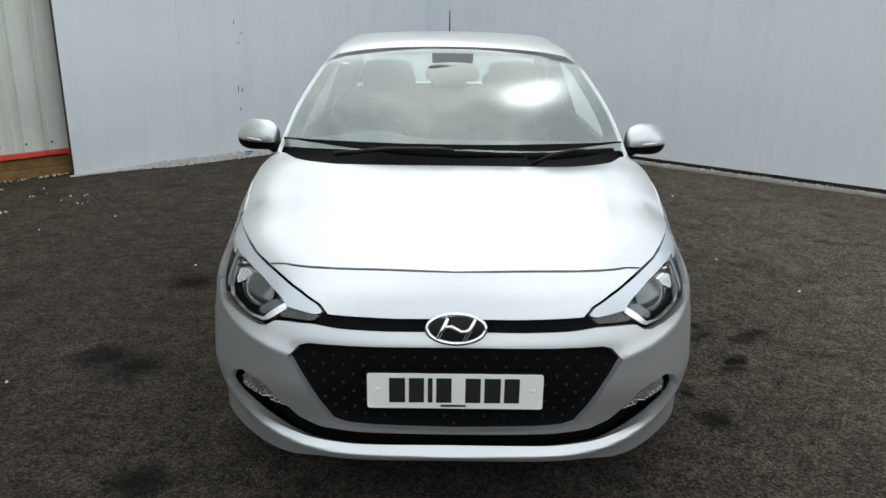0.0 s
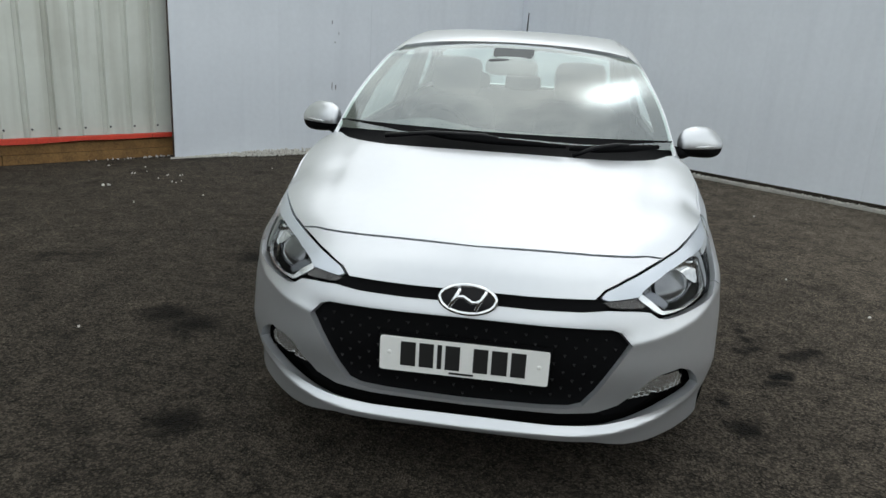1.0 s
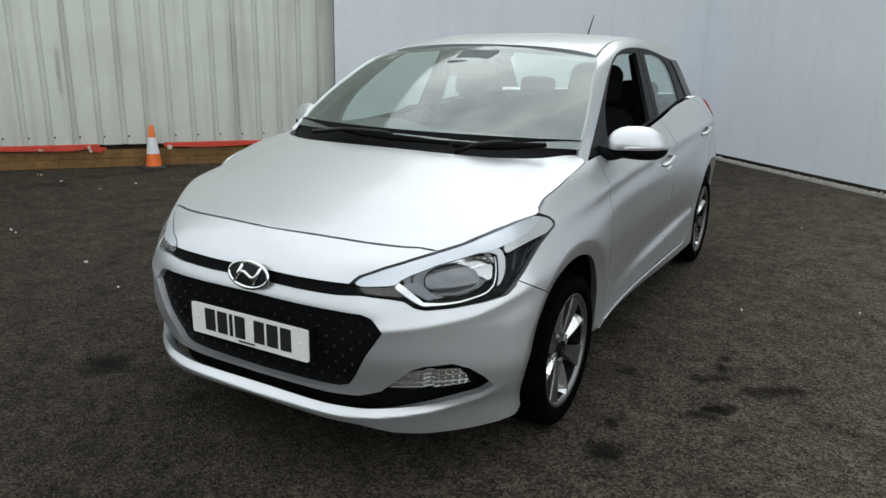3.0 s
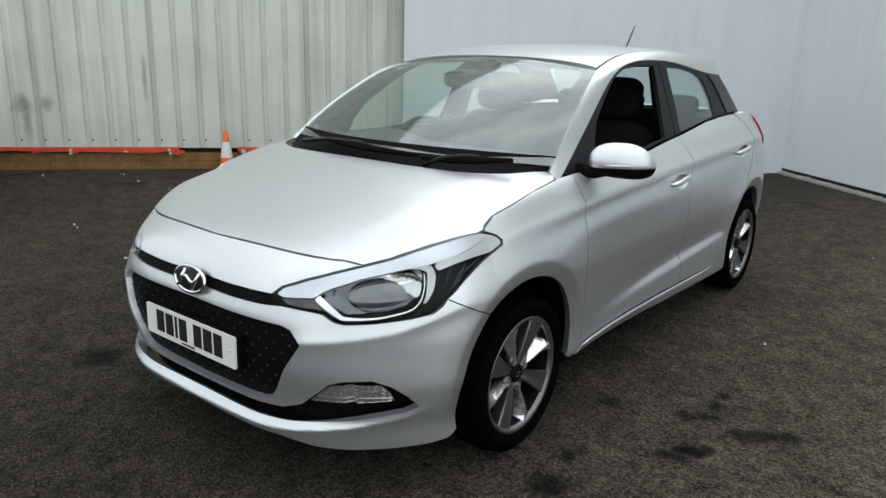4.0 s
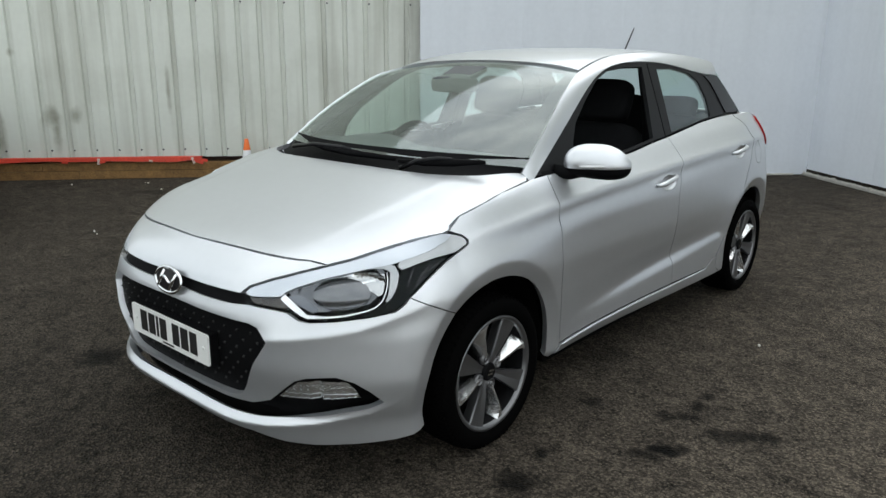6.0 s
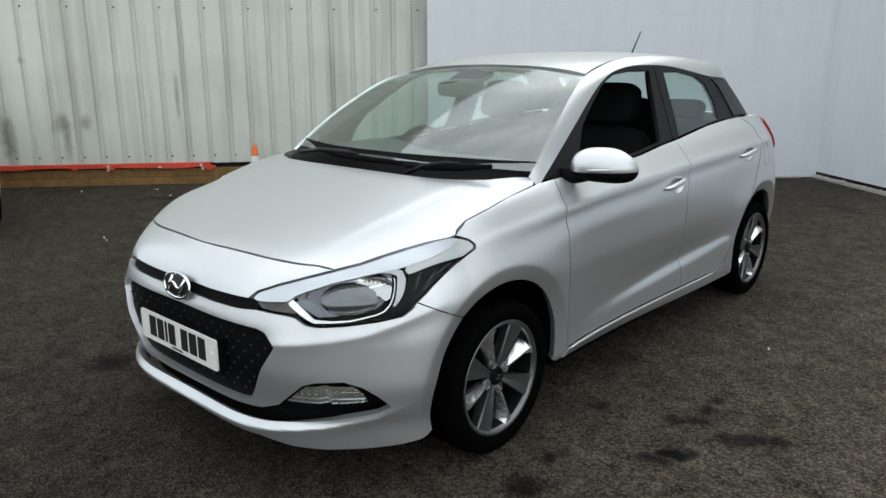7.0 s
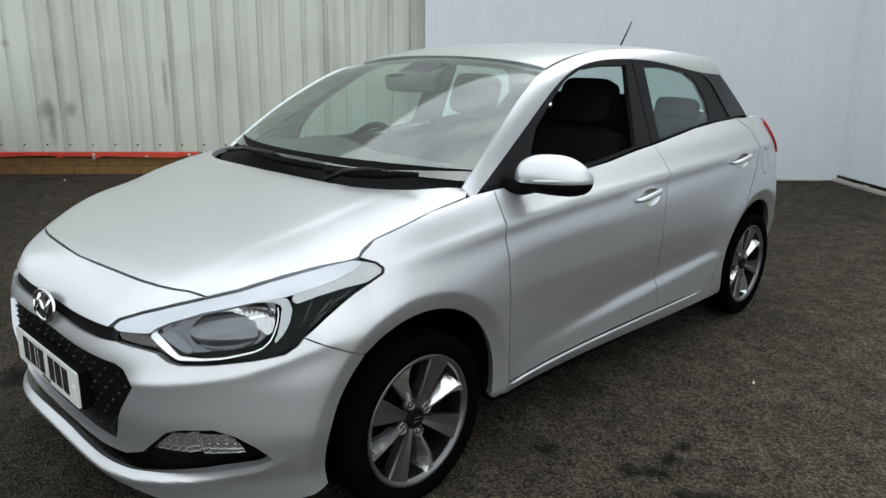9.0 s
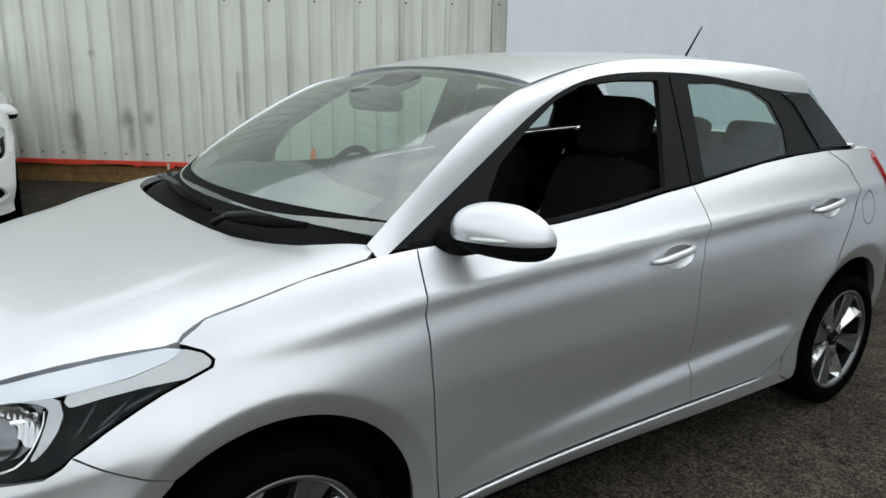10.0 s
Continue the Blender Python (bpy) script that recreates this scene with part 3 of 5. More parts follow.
def panel(name, parent, material, skin, outline, holes=(), step=.022, depth=.012, gap=.002, lift=0.0, mirror=False, label="", stretch=(1, 1), curve=0):
    """A sheet cut to an outline on a skin, with its edges turned inwards by depth. mirror: on the other side of the car."""
    sx, sy = stretch
    flat = lambda poly: [(a * sx, b * sy) for a, b in poly]
    outer = resample(flat(outline), step) if not curve else soften(flat(outline), step * .5, curve)
    outer = shrink(outer, gap) if gap else outer
    cuts = [shrink(resample(flat(h), step), -gap) if not curve else shrink(soften(flat(h), step * .5, curve), -gap) for h in holes]
    lo, hi = np.min(outer, 0), np.max(outer, 0)
    g = np.stack(np.meshgrid(np.arange(lo[0], hi[0], step), np.arange(lo[1], hi[1], step)), -1).reshape(-1, 2)
    keep = inside(outer, g) & (away(outer, g) > step * .45)
    for c in cuts:
        keep &= ~inside(c, g) & (away(c, g) > step * .45)
    pts = [Vector(p) for p in outer]
    edges = [(i, (i + 1) % len(outer)) for i in range(len(outer))]
    for c in cuts:
        k = len(pts)
        pts += [Vector(p) for p in c]
        edges += [(k + i, k + (i + 1) % len(c)) for i in range(len(c))]
    pts += [Vector(p) for p in g[keep]]
    from mathutils.geometry import delaunay_2d_cdt
    v2, _, tris, *_ = delaunay_2d_cdt(pts, edges, [], 0, 1e-6)
    v2 = np.array([tuple(v) for v in v2])
    tris = np.array([t for t in tris if len(t) == 3])
    mid = v2[tris].mean(1)
    good = inside(outer, mid)
    for c in cuts:
        good &= ~inside(c, mid)
    tris = tris[good]
    a, b = v2[:, 0] / sx, v2[:, 1] / sy
    e = .003
    p = skin(a, b)
    n = np.cross(skin(a + e, b) - skin(a - e, b), skin(a, b + e) - skin(a, b - e))
    n /= np.maximum(np.linalg.norm(n, axis=1, keepdims=True), 1e-12)
    heart = np.array([0, 2.1, .55])
    if ((p - heart) * n).sum() < 0:
        n = -n
    p = p + n * lift
    if mirror:
        p, n = p * (-1, 1, 1), n * (-1, 1, 1)
    face_n = np.cross(p[tris[:, 1]] - p[tris[:, 0]], p[tris[:, 2]] - p[tris[:, 0]])
    back = (face_n * n[tris[:, 0]]).sum(1) < 0
    tris[back] = tris[back][:, ::-1]
    count = {}
    for t in tris:
        for i, j in ((t[0], t[1]), (t[1], t[2]), (t[2], t[0])):
            count[(i, j)] = 1
    rim = [(i, j) for i, j in count if (j, i) not in count]
    verts, faces, norms = list(p), [tuple(t) for t in tris], list(n)
    if depth:
        index = {}
        for i, j in rim:
            quad = []
            for k, deep in ((j, 0), (i, 0), (i, 1), (j, 1)):
                if (k, deep) not in index:
                    index[(k, deep)] = len(verts)
                    verts.append(p[k] - n[k] * depth * deep)
                    norms.append(n[k])
                quad.append(index[(k, deep)])
            faces.append(tuple(quad))
    ob = mesh_part(name, verts, faces, material, parent, label)
    me = ob.data
    flats = len(tris)
    out = []
    for poly in me.polygons:
        if poly.index < flats:
            out += [tuple(norms[me.loops[k].vertex_index]) for k in poly.loop_indices]
        else:
            out += [tuple(poly.normal)] * poly.loop_total
    me.polygons.foreach_set("use_smooth", [True] * len(me.polygons))
    me.normals_split_custom_set(out)
    return ob


def arc(cx, cy, r, a0, a1, n=18):
    return [(cx + r * math.cos(radians(a0 + (a1 - a0) * i / n)), cy + r * math.sin(radians(a0 + (a1 - a0) * i / n))) for i in range(n + 1)]


def mirrored(poly):
    """An outline closed over the middle with its mirror image."""
    return poly + [(-a, b) for a, b in reversed(poly) if abs(a) > 1e-6]


def s_at(y):
    """Arc length of the plan at a given y along the side."""
    grid = np.linspace(.6, 4.6, 900)
    return float(np.interp(y, plan(grid)[0][:, 1], grid))


# ---------------------------------------------------------------- outlines of the hatchback's panels, as (arc length, height)
WHEEL_S = [s_at(w[0]) for w in WHEELS]
ARCH_F = arc(WHEEL_S[0], WHEELS[0][1], WHEELS[0][2], 200, -14, 40)
ARCH_B = arc(WHEEL_S[1], WHEELS[1][1], WHEELS[1][2], 196, -16, 40)
LAMP = [(.394, .675), (.42, .697), (.50, .724), (.60, .747), (.70, .766), (.80, .784), (.905, .806), (1.015, .823), (1.115, .834), (1.195, .839), (1.235, .834), (1.268, .821), (1.284, .806), (1.279, .794),
        (1.228, .774), (1.175, .756), (1.12, .733), (1.06, .706), (1.003, .675), (.97, .650), (.933, .630), (.85, .6185), (.735, .610), (.645, .608), (.61, .615), (.575, .636), (.53, .642), (.43, .645)]
GRILLE = mirrored([(0, .588), (.2, .588), (.345, .589), (.44, .587), (.472, .577), (.508, .537), (.455, .458), (.413, .376), (.378, .329), (.336, .317), (.25, .312), (0, .304)])
INTAKE = mirrored([(0, .290), (.3, .294), (.425, .303), (.50, .327), (.599, .412), (.64, .424), (.731, .427), (.79, .405), (.84, .370), (.884, .328),
                   (.84, .311), (.68, .287), (.447, .267), (.3, .261), (0, .258)])
HOOD_LAMP_EDGE = [tuple(q[:2]) for q in LAMP_TOP]
HOOD_FRONT = [(q[0], q[1] + .0012) for q in body_skin([0, .1, .2, .283, .4, .506, .57, .629], [.785, .785, .7845, .7835, .781, .7785, .777, .777])]
FUEL = [(4.0 + .062 * math.cos(k * math.pi / 14), .872 + .068 * math.sin(k * math.pi / 14)) for k in range(28)]
DISH_F, DISH_B = (2.757, .832), (3.675, .902)
LINE_TO_ARCH = [(.990, .665), (1.062, .631), (1.183, .576)]


def oval(mid, a=.078, b=.036):
    return [(mid[0] + a * math.cos(k * math.pi / 14), mid[1] + b * math.sin(k * math.pi / 14)) for k in range(28)]


def door_handle(door, paint, mid, side):
    """A dished cup in the door with a bar across it."""
    def cup(s, z):
        s, z = np.atleast_1d(np.asarray(s, float)), np.atleast_1d(np.asarray(z, float))
        p = body_skin(s, z)
        r = ((s - mid[0]) / .08) ** 2 + ((z - mid[1]) / .038) ** 2
        p[:, 0] -= .024 * np.clip(1 - r, 0, 1) ** .7
        return p
    panel("handle_cup", door, paint, cup, oval(mid), step=.009, depth=.0, gap=-.001, mirror=side)
    k = np.linspace(-1, 1, 13)
    line = body_skin(mid[0] - .030 + .102 * k, mid[1] + .014 + .013 * k)
    line[:, 0] += .026 - .022 * np.abs(k) ** 5
    radius = [.0125 * (1 - .35 * abs(t) ** 4) for t in k]
    flip = (-1, 1, 1) if side else (1, 1, 1)
    v, f = tube([tuple(np.array(p) * flip) for p in line], radius, 10)
    v = [((x), y, z) for x, y, z in v]
    mesh_part("handle_bar", v, f, paint, door, "silver painted pull handle", smooth=True)


def band(path, widths):
    """An outline round a line of points, with a width at each."""
    p = np.array(path, float)
    d = np.gradient(p, axis=0)
    n = np.stack([-d[:, 1], d[:, 0]], 1) / np.linalg.norm(d, axis=1, keepdims=True)
    w = np.array(widths)[:, None] / 2
    return [tuple(q) for q in p + n * w] + [tuple(q) for q in (p - n * w)[::-1]]


def headlamp(car, side):
    lamp = panel("headlamp", car, LENS, body_skin, LAMP, step=.02, depth=0, gap=.001, curve=1, mirror=side, label="clear headlamp with chrome surround")
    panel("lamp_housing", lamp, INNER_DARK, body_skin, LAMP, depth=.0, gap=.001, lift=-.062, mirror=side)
    strip = [(.404, .678), (.426, .6965), (.503, .7215), (.60, .7445), (.70, .7635), (.80, .7815), (.905, .8035), (1.015, .8205), (1.115, .8315), (1.195, .8365), (1.232, .831), (1.20, .812), (1.12, .793), (1.04, .782),
             (.95, .767), (.841, .756), (.696, .734), (.60, .709), (.562, .694), (.543, .679), (.43, .671)]
    panel("lamp_brow", lamp, BROW, body_skin, strip, step=.012, depth=.02, gap=0, lift=-.003, curve=2, mirror=side, label="pale satin trim strip")
    path = [(.548, .681), (.572, .666), (.594, .651), (.616, .636), (.638, .623), (.70, .6205), (.76, .623), (.80, .629), (.845, .637), (.872, .646), (.893, .662), (.906, .680), (.919, .705), (.926, .725), (.926, .745)]
    widths = [.020, .021, .020, .017, .011, .006, .0045, .004, .0035, .0035, .0035, .003, .003, .003, .0025]
    panel("chrome_surround", lamp, CHROME_SATIN, body_skin, band(path, widths), step=.006, curve=2, depth=.012, gap=0, lift=-.010, mirror=side)
    path = [(.80, .753), (.858, .7615), (.91, .762), (.936, .759), (.951, .751), (.954, .738), (.946, .715), (.935, .695), (.923, .677), (.908, .660)]
    panel("chrome_wing", lamp, WING, body_skin, band(path, [.004, .006, .011, .020, .030, .034, .029, .022, .014, .006]), step=.006, curve=2, depth=.006, gap=0, lift=-.007, mirror=side, label="bright chrome side of the lamp bowl")
    mid = (.765, .684)

    def bowl(s, z):
        s, z = np.atleast_1d(np.asarray(s, float)), np.atleast_1d(np.asarray(z, float))
        p = body_skin(s, z)
        _, out = plan(s)
        r = np.clip(1 - ((s - mid[0]) / .17) ** 2 - ((z - mid[1]) / .085) ** 2, 0, 1)
        p[:, :2] -= out * (.014 + .044 * np.sqrt(r) + .005 * np.abs(np.sin(2.5 * np.arctan2(z - .672, (s - .765) * .6))))[:, None]
        return p
    inner = [(.565, .688), (.60, .660), (.641, .629), (.702, .624), (.80, .631), (.855, .641), (.888, .664), (.915, .705), (.922, .748), (.858, .757), (.78, .746), (.696, .730), (.61, .706)]
    panel("reflector", lamp, BOWL, bowl, inner, step=.01, curve=3, depth=0, gap=0, mirror=side, label="smooth grey lamp bowl")
    blade = [(.566, .683), (.60, .661), (.655, .634), (.672, .637), (.678, .646), (.655, .663), (.628, .683), (.605, .690)]
    panel("lower_blade", lamp, SMOKE, body_skin, blade, step=.008, curve=2, depth=.006, gap=0, lift=-.016, mirror=side, label="slate grey inner blade")

    # added dome, not a lamp part: its curve gives the bowl a soft glare
    def dome(s, z):
        s, z = np.atleast_1d(np.asarray(s, float)), np.atleast_1d(np.asarray(z, float))
        p = body_skin(s, z)
        r = np.clip(1 - ((s - .755) / .115) ** 2 - ((z - .676) / .052) ** 2, 0, 1)
        p[:, :2] -= plan(s)[1] * (.045 - .015 * r)[:, None]
        return p
    round_ = [(.755 + .107 * math.cos(k * math.pi / 12), .676 + .048 * math.sin(k * math.pi / 12)) for k in range(24)]
    panel("glare_dome", lamp, DOME, dome, [q for q in round_ if q[1] < .712 or q[0] < .80], step=.007, curve=1, depth=0, gap=0, mirror=side, label="added glossy dome that catches a soft glare in the lamp bowl")

    def ridged(s, z):
        s, z = np.atleast_1d(np.asarray(s, float)), np.atleast_1d(np.asarray(z, float))
        p = bowl(s, z)
        p[:, :2] += plan(s)[1] * (.010 + .005 * np.abs((s * 60 + z * 8) % 1 - .5))[:, None]
        return p
    # the second lamp: bright bars over a fluted bowl
    panel("fluted_bowl", lamp, LAMP_SHELL, ridged, [(.745, .718), (.80, .727), (.88, .741), (.915, .738), (.917, .706), (.905, .676), (.888, .668), (.868, .680), (.83, .690), (.79, .703)], step=.006, curve=1, depth=0, gap=0, mirror=side, label="bright fluted side bowl")
    for bar in ([(.728, .717), (.732, .724), (.807, .735), (.885, .746), (.895, .741), (.81, .725)], [(.798, .688), (.805, .697), (.889, .715), (.893, .708), (.84, .697)]):
        panel("reflector_bar", lamp, CHROME_SATIN, bowl, bar, step=.006, curve=1, depth=.004, gap=0, lift=.014, mirror=side)
    wedge = [(.985, .779), (1.04, .783), (1.12, .792), (1.19, .809), (1.232, .831), (1.266, .820), (1.281, .806), (1.277, .795), (1.226, .776), (1.138, .771), (1.065, .762), (.985, .748), (.972, .758)]
    panel("brow_wedge", lamp, WEDGE, body_skin, wedge, step=.01, curve=1, depth=.01, gap=0, lift=-.005, mirror=side, label="grey translucent trim wedge")
    outer = [(.985, .745), (1.065, .759), (1.138, .768), (1.205, .768), (1.172, .757), (1.12, .736), (1.06, .709), (1.003, .679), (.97, .655), (.933, .636), (.90, .640), (.925, .665), (.955, .695), (.976, .73)]
    panel("side_shade", lamp, LAMP_BLACK, body_skin, outer, step=.012, depth=.01, gap=0, lift=-.014, curve=1, mirror=side)
    for a, b in (((.995, .700), (1.040, .752)), ((1.045, .714), (1.105, .750)), ((1.020, .696), (1.075, .722)), ((1.100, .738), (1.175, .763))):
        panel("shade_rib", lamp, SHADE_RIB, body_skin, band([a, ((a[0] + b[0]) / 2, (a[1] + b[1]) / 2), b], [.003, .0035, .003]), step=.006, depth=.003, gap=0, lift=-.012, mirror=side)
    panel("indicator", lamp, INDICATOR, body_skin, [(.418, .668), (.43, .669), (.54, .676), (.575, .650), (.560, .646), (.44, .653)], step=.01, depth=.01, gap=0, lift=-.016, mirror=side, label="smoked turn indicator")


def fog_lamp(car, side):
    shape = [(.512, .330), (.560, .372), (.597, .399), (.66, .405), (.764, .402), (.792, .378), (.812, .340), (.70, .332)]
    lamp = panel("fog_lamp", car, LENS, body_skin, shape, depth=0, gap=0, lift=-.010, mirror=side, label="clear wedge-shaped fog lamp")

    def shell(s, z):
        s, z = np.atleast_1d(np.asarray(s, float)), np.atleast_1d(np.asarray(z, float))
        p = body_skin(s, z)
        _, out = plan(s)
        wave = .011 * np.abs((s * 40) % 1 - .5) + .007 * np.abs((z * 62 + .3) % 1 - .5) + .012 * np.exp(-((s - .665) / .012) ** 2)
        p[:, :2] -= out * (.022 + wave)[:, None]
        return p
    panel("fog_reflector", lamp, FOG_SHELL, shell, shape, step=.006, depth=0, gap=.002, mirror=side)


def door_mirror(car, paint, side):
    """A rounded mirror housing on a black foot."""
    def shape(low):
        bm = bmesh.new()
        bmesh.ops.create_uvsphere(bm, u_segments=36, v_segments=24, radius=1)
        for v in bm.verts:
            x, y, z = v.co
            x = math.copysign(abs(x) ** .7, x)
            z = math.copysign(abs(z) ** (.85 if z > 0 else .6), z)
            y = y * (.075 if y < 0 else .028)
            wide = 1 - .30 * max(0, x) * max(0, z)
            px = .884 + .112 * x
            pz = 1.010 + (.080 if z > 0 else .034) * z * (1 - .42 * max(0, x) ** 2 * (z > 0)) - .004 * x
            v.co = (px * side, 1.452 + y * wide + .58 * (px - .884), pz - .008)
        cut = bmesh.ops.bisect_plane(bm, geom=bm.verts[:] + bm.edges[:] + bm.faces[:], plane_co=(0, 0, .988), plane_no=(0, 0, 1), clear_inner=not low, clear_outer=low)
        return bm
    ob = part("door_mirror", shape(False), paint, car, "", smooth=True)
    foot = shape(True)
    bmesh.ops.transform(foot, matrix=Matrix.Translation((0, 0, .988)) @ Matrix.Diagonal((1, 1, 2.3, 1)) @ Matrix.Translation((0, 0, -.988)), verts=foot.verts)
    part("mirror_base", foot, BLACK_TRIM, ob, "black plastic underside", smooth=True)
    v, f = tube([(.745 * side, 1.345, .970), (.80 * side, 1.385, .962), (.85 * side, 1.43, .972)], [.030, .024, .020], 12)
    mesh_part("mirror_arm", v, f, BLACK_TRIM, ob, smooth=True)
    v, f = tube([(x * side, 1.452 - .0765 * math.sqrt(max(0, 1 - ((x - .884) / .0945) ** 2)) + .58 * (x - .884), .998 + .02 * (x - .88)) for x in (.850, .87, .89, .92, .945, .962, .974)], [.003, .005, .006, .006, .006, .005, .003], 8)
    mesh_part("indicator_strip", v, f, INDICATOR_CLEAR, ob, "slim clear indicator", smooth=True)


def build_hatchback(paint, m, label, plate=True):
    car = thing("hatchback_car", label, "car", m)
    body, glass2 = signed(body_skin), signed(glass_side)
    front_arc = [p for p in ARCH_F if p[0] < WHEEL_S[0] and .19 <= p[1] <= .576][::-1]
    bumper = mirrored([(0, .635), (.2, .635), (.345, .639), (.43, .646), (.53, .640), (.575, .634), (.61, .613), (.645, .606), (.735, .608), (.85, .6165), (.935, .628), (.972, .648)]
                      + LINE_TO_ARCH + front_arc + [(1.03, .184), (.93, .174), (.80, .170), (.65, .172), (.54, .182), (.46, .199), (.42, .207), (.2, .208), (0, .205)])
    panel("front_bumper", car, paint, body, bumper, [GRILLE, INTAKE], step=.008, depth=.03)
    nose = mirrored([(0, .668), (.178, .668), (.386, .673), (.418, .699), (.50, .726), (.60, .749), (.70, .768), (.629, .777), (.57, .777), (.506, .7785), (.4, .781), (.283, .7835), (.2, .7845), (0, .785)])
    panel("nose_panel", car, paint, body, nose, depth=.02)
    hood = mirrored([*HOOD_FRONT, *HOOD_LAMP_EDGE, (.7548, .692), (.7545, .716), (.7545, .738), (.762, .782), (.7695, .85), (.7735, .957), (.772, 1.05),
                     (.766, 1.125), (.748, 1.150), (.715, 1.150), (.690, 1.112), (.665, 1.062), (.632, 1.012), (.58, .970), (.52, .938), (.45, .912), (.34, .892), (.22, .880), (.1, .874), (0, .872)])
    panel("hood", car, paint, hood_skin, hood, depth=.02, gap=.0012)
    for side in (False, True):
        f_arc = [p for p in ARCH_F if p[1] >= .576 and p[0] < WHEEL_S[0]] + [p for p in ARCH_F if p[0] >= WHEEL_S[0]]
        f_arc = [p for p in f_arc if p[1] > .2]
        dx = s_at(1.243)
        shut = [(1.224, .8405), (1.236, .852), (1.262, .868), (s_at(.735), .884), (s_at(.85), .912), (s_at(.957), .936), (s_at(1.165), .962)]
        fender = LINE_TO_ARCH[:1] + [(1.062, .631), (1.183, .576)] + f_arc + [(1.80, .218), (s_at(1.275), .232), (s_at(1.300), .268), (s_at(1.285), .37), (s_at(1.252), .664), (dx, .82), (s_at(1.262), .94), (s_at(1.27), .966)] + shut[::-1] + [(1.235, .836), (1.270, .8225), (1.2865, .806), (1.281, .792), (1.229, .772), (1.176, .754), (1.121, .731), (1.061, .704), (1.004, .673)]
        panel("fender", car, paint, body_skin, fender, step=.008, depth=.03, mirror=side)
        belt = [(s_at(y), z) for y, z in ((1.27, .966), (1.76, .976), (2.0, .992), (2.25, 1.018), (2.40, 1.030))]
        cut = [(s_at(y), z) for y, z in ((2.385, .95), (2.345, .86), (2.325, .77), (2.335, .60), (2.36, .45), (2.37, .285))]
        front_door = belt + cut + [(s_at(1.301), .272)] + [(s_at(1.286), .37), (s_at(1.253), .664), (dx + .001, .82), (s_at(1.263), .94)]
        door = panel("front_door", car, paint, body_skin, front_door, [oval(DISH_F)], step=.013, depth=.02, mirror=side)
        belt2 = [(s_at(y), z) for y, z in ((2.40, 1.030), (2.85, 1.074), (3.1, 1.09), (3.32, 1.098))]
        rear_door = belt2 + [(s_at(y), z) for y, z in ((3.375, 1.04), (3.36, .94), (3.30, .84), (3.22, .72))] + \
            [p for p in arc(WHEEL_S[1], WHEELS[1][1], WHEELS[1][2] + .035, 160, 130, 6)][::-1] + [(s_at(2.98), .42), (s_at(2.90), .34), (s_at(2.76), .285)] + cut[::-1]
        door2 = panel("rear_door", car, paint, body_skin, rear_door, [oval(DISH_B)], step=.013, depth=.02, mirror=side)
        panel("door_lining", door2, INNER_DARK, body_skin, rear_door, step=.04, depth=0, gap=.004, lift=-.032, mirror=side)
        door_handle(door, paint, DISH_F, side)
        door_handle(door2, paint, DISH_B, side)
        b_arc = [p for p in ARCH_B if p[1] > .22]
        quarter = [(s_at(y), z) for y, z in ((3.325, 1.098), (3.6, 1.095), (3.72, 1.09))] + [(4.60, 1.08), (4.62, .85), (4.62, .62), (4.62, .25)] + b_arc[::-1] + \
            [(s_at(2.98), .224), (s_at(2.9), .262), (s_at(2.915), .34), (s_at(2.99), .42)] + arc(WHEEL_S[1], WHEELS[1][1], WHEELS[1][2] + .03, 160, 130, 6) + [(s_at(y), z) for y, z in ((3.225, .72), (3.305, .84), (3.365, .94), (3.38, 1.04))]
        panel("quarter_panel", car, paint, body_skin, quarter, [FUEL] if not side else [], step=.013, depth=.03, mirror=side)
        inner = [(s_at(3.25), 1.09), (s_at(3.6), 1.085), (4.58, 1.07), (4.60, .80), (s_at(3.30), .80), (s_at(3.36), .94)]
        panel("quarter_lining", car, INNER_DARK, body_skin, inner, step=.04, depth=0, gap=.004, lift=-.034, mirror=side)
        if not side:
            panel("fuel_flap", car, paint, body_skin, FUEL, depth=.01, gap=.0025)
        sill = [(s_at(y), z) for y, z in ((1.278, .228), (1.303, .266), (2.37, .279), (2.76, .279), (2.895, .334), (2.90, .265), (2.97, .226), (2.4, .219), (1.6, .214))]
        panel("sill", car, paint, body_skin, sill, depth=.010, lift=.002, mirror=side)
        edge = body_skin([s_at(y) for y in np.linspace(1.31, 2.80, 24)], np.linspace(.262, .279, 24)) + (.004, 0, 0)
        v, f = tube([tuple(q * ((-1, 1, 1) if side else (1, 1, 1))) for q in edge], [.002] + [.0065] * 22 + [.002], 8)
        mesh_part("sill_edge", v, f, paint, car, smooth=True)
        rail = [(0, 0), (.1, 0), (.3, 0), (.6, 0), (.9, 0), (1, 0), (1, 1), (.9, 1), (.6, 1), (.3, 1), (0, 1)]
        panel("roof_rail", car, paint, rail_skin, rail, step=.06, depth=.015, gap=0, mirror=side, stretch=(2.8, .3))
        # side windows
        front_frame = [(1.18, .970), (1.36, 1.076), (1.55, 1.185), (1.76, 1.301), (1.93, 1.367), (2.15, 1.401), (2.40, 1.402), (2.405, 1.034), (2.25, 1.022), (2.0, .996), (1.76, .980), (1.4, .972)]
        front_open = [(1.50, .995), (1.515, 1.07), (1.575, 1.150), (1.70, 1.236), (1.84, 1.318), (1.97, 1.361), (2.15, 1.376), (2.335, 1.376), (2.265, 1.038), (2.0, 1.012), (1.76, .995)]
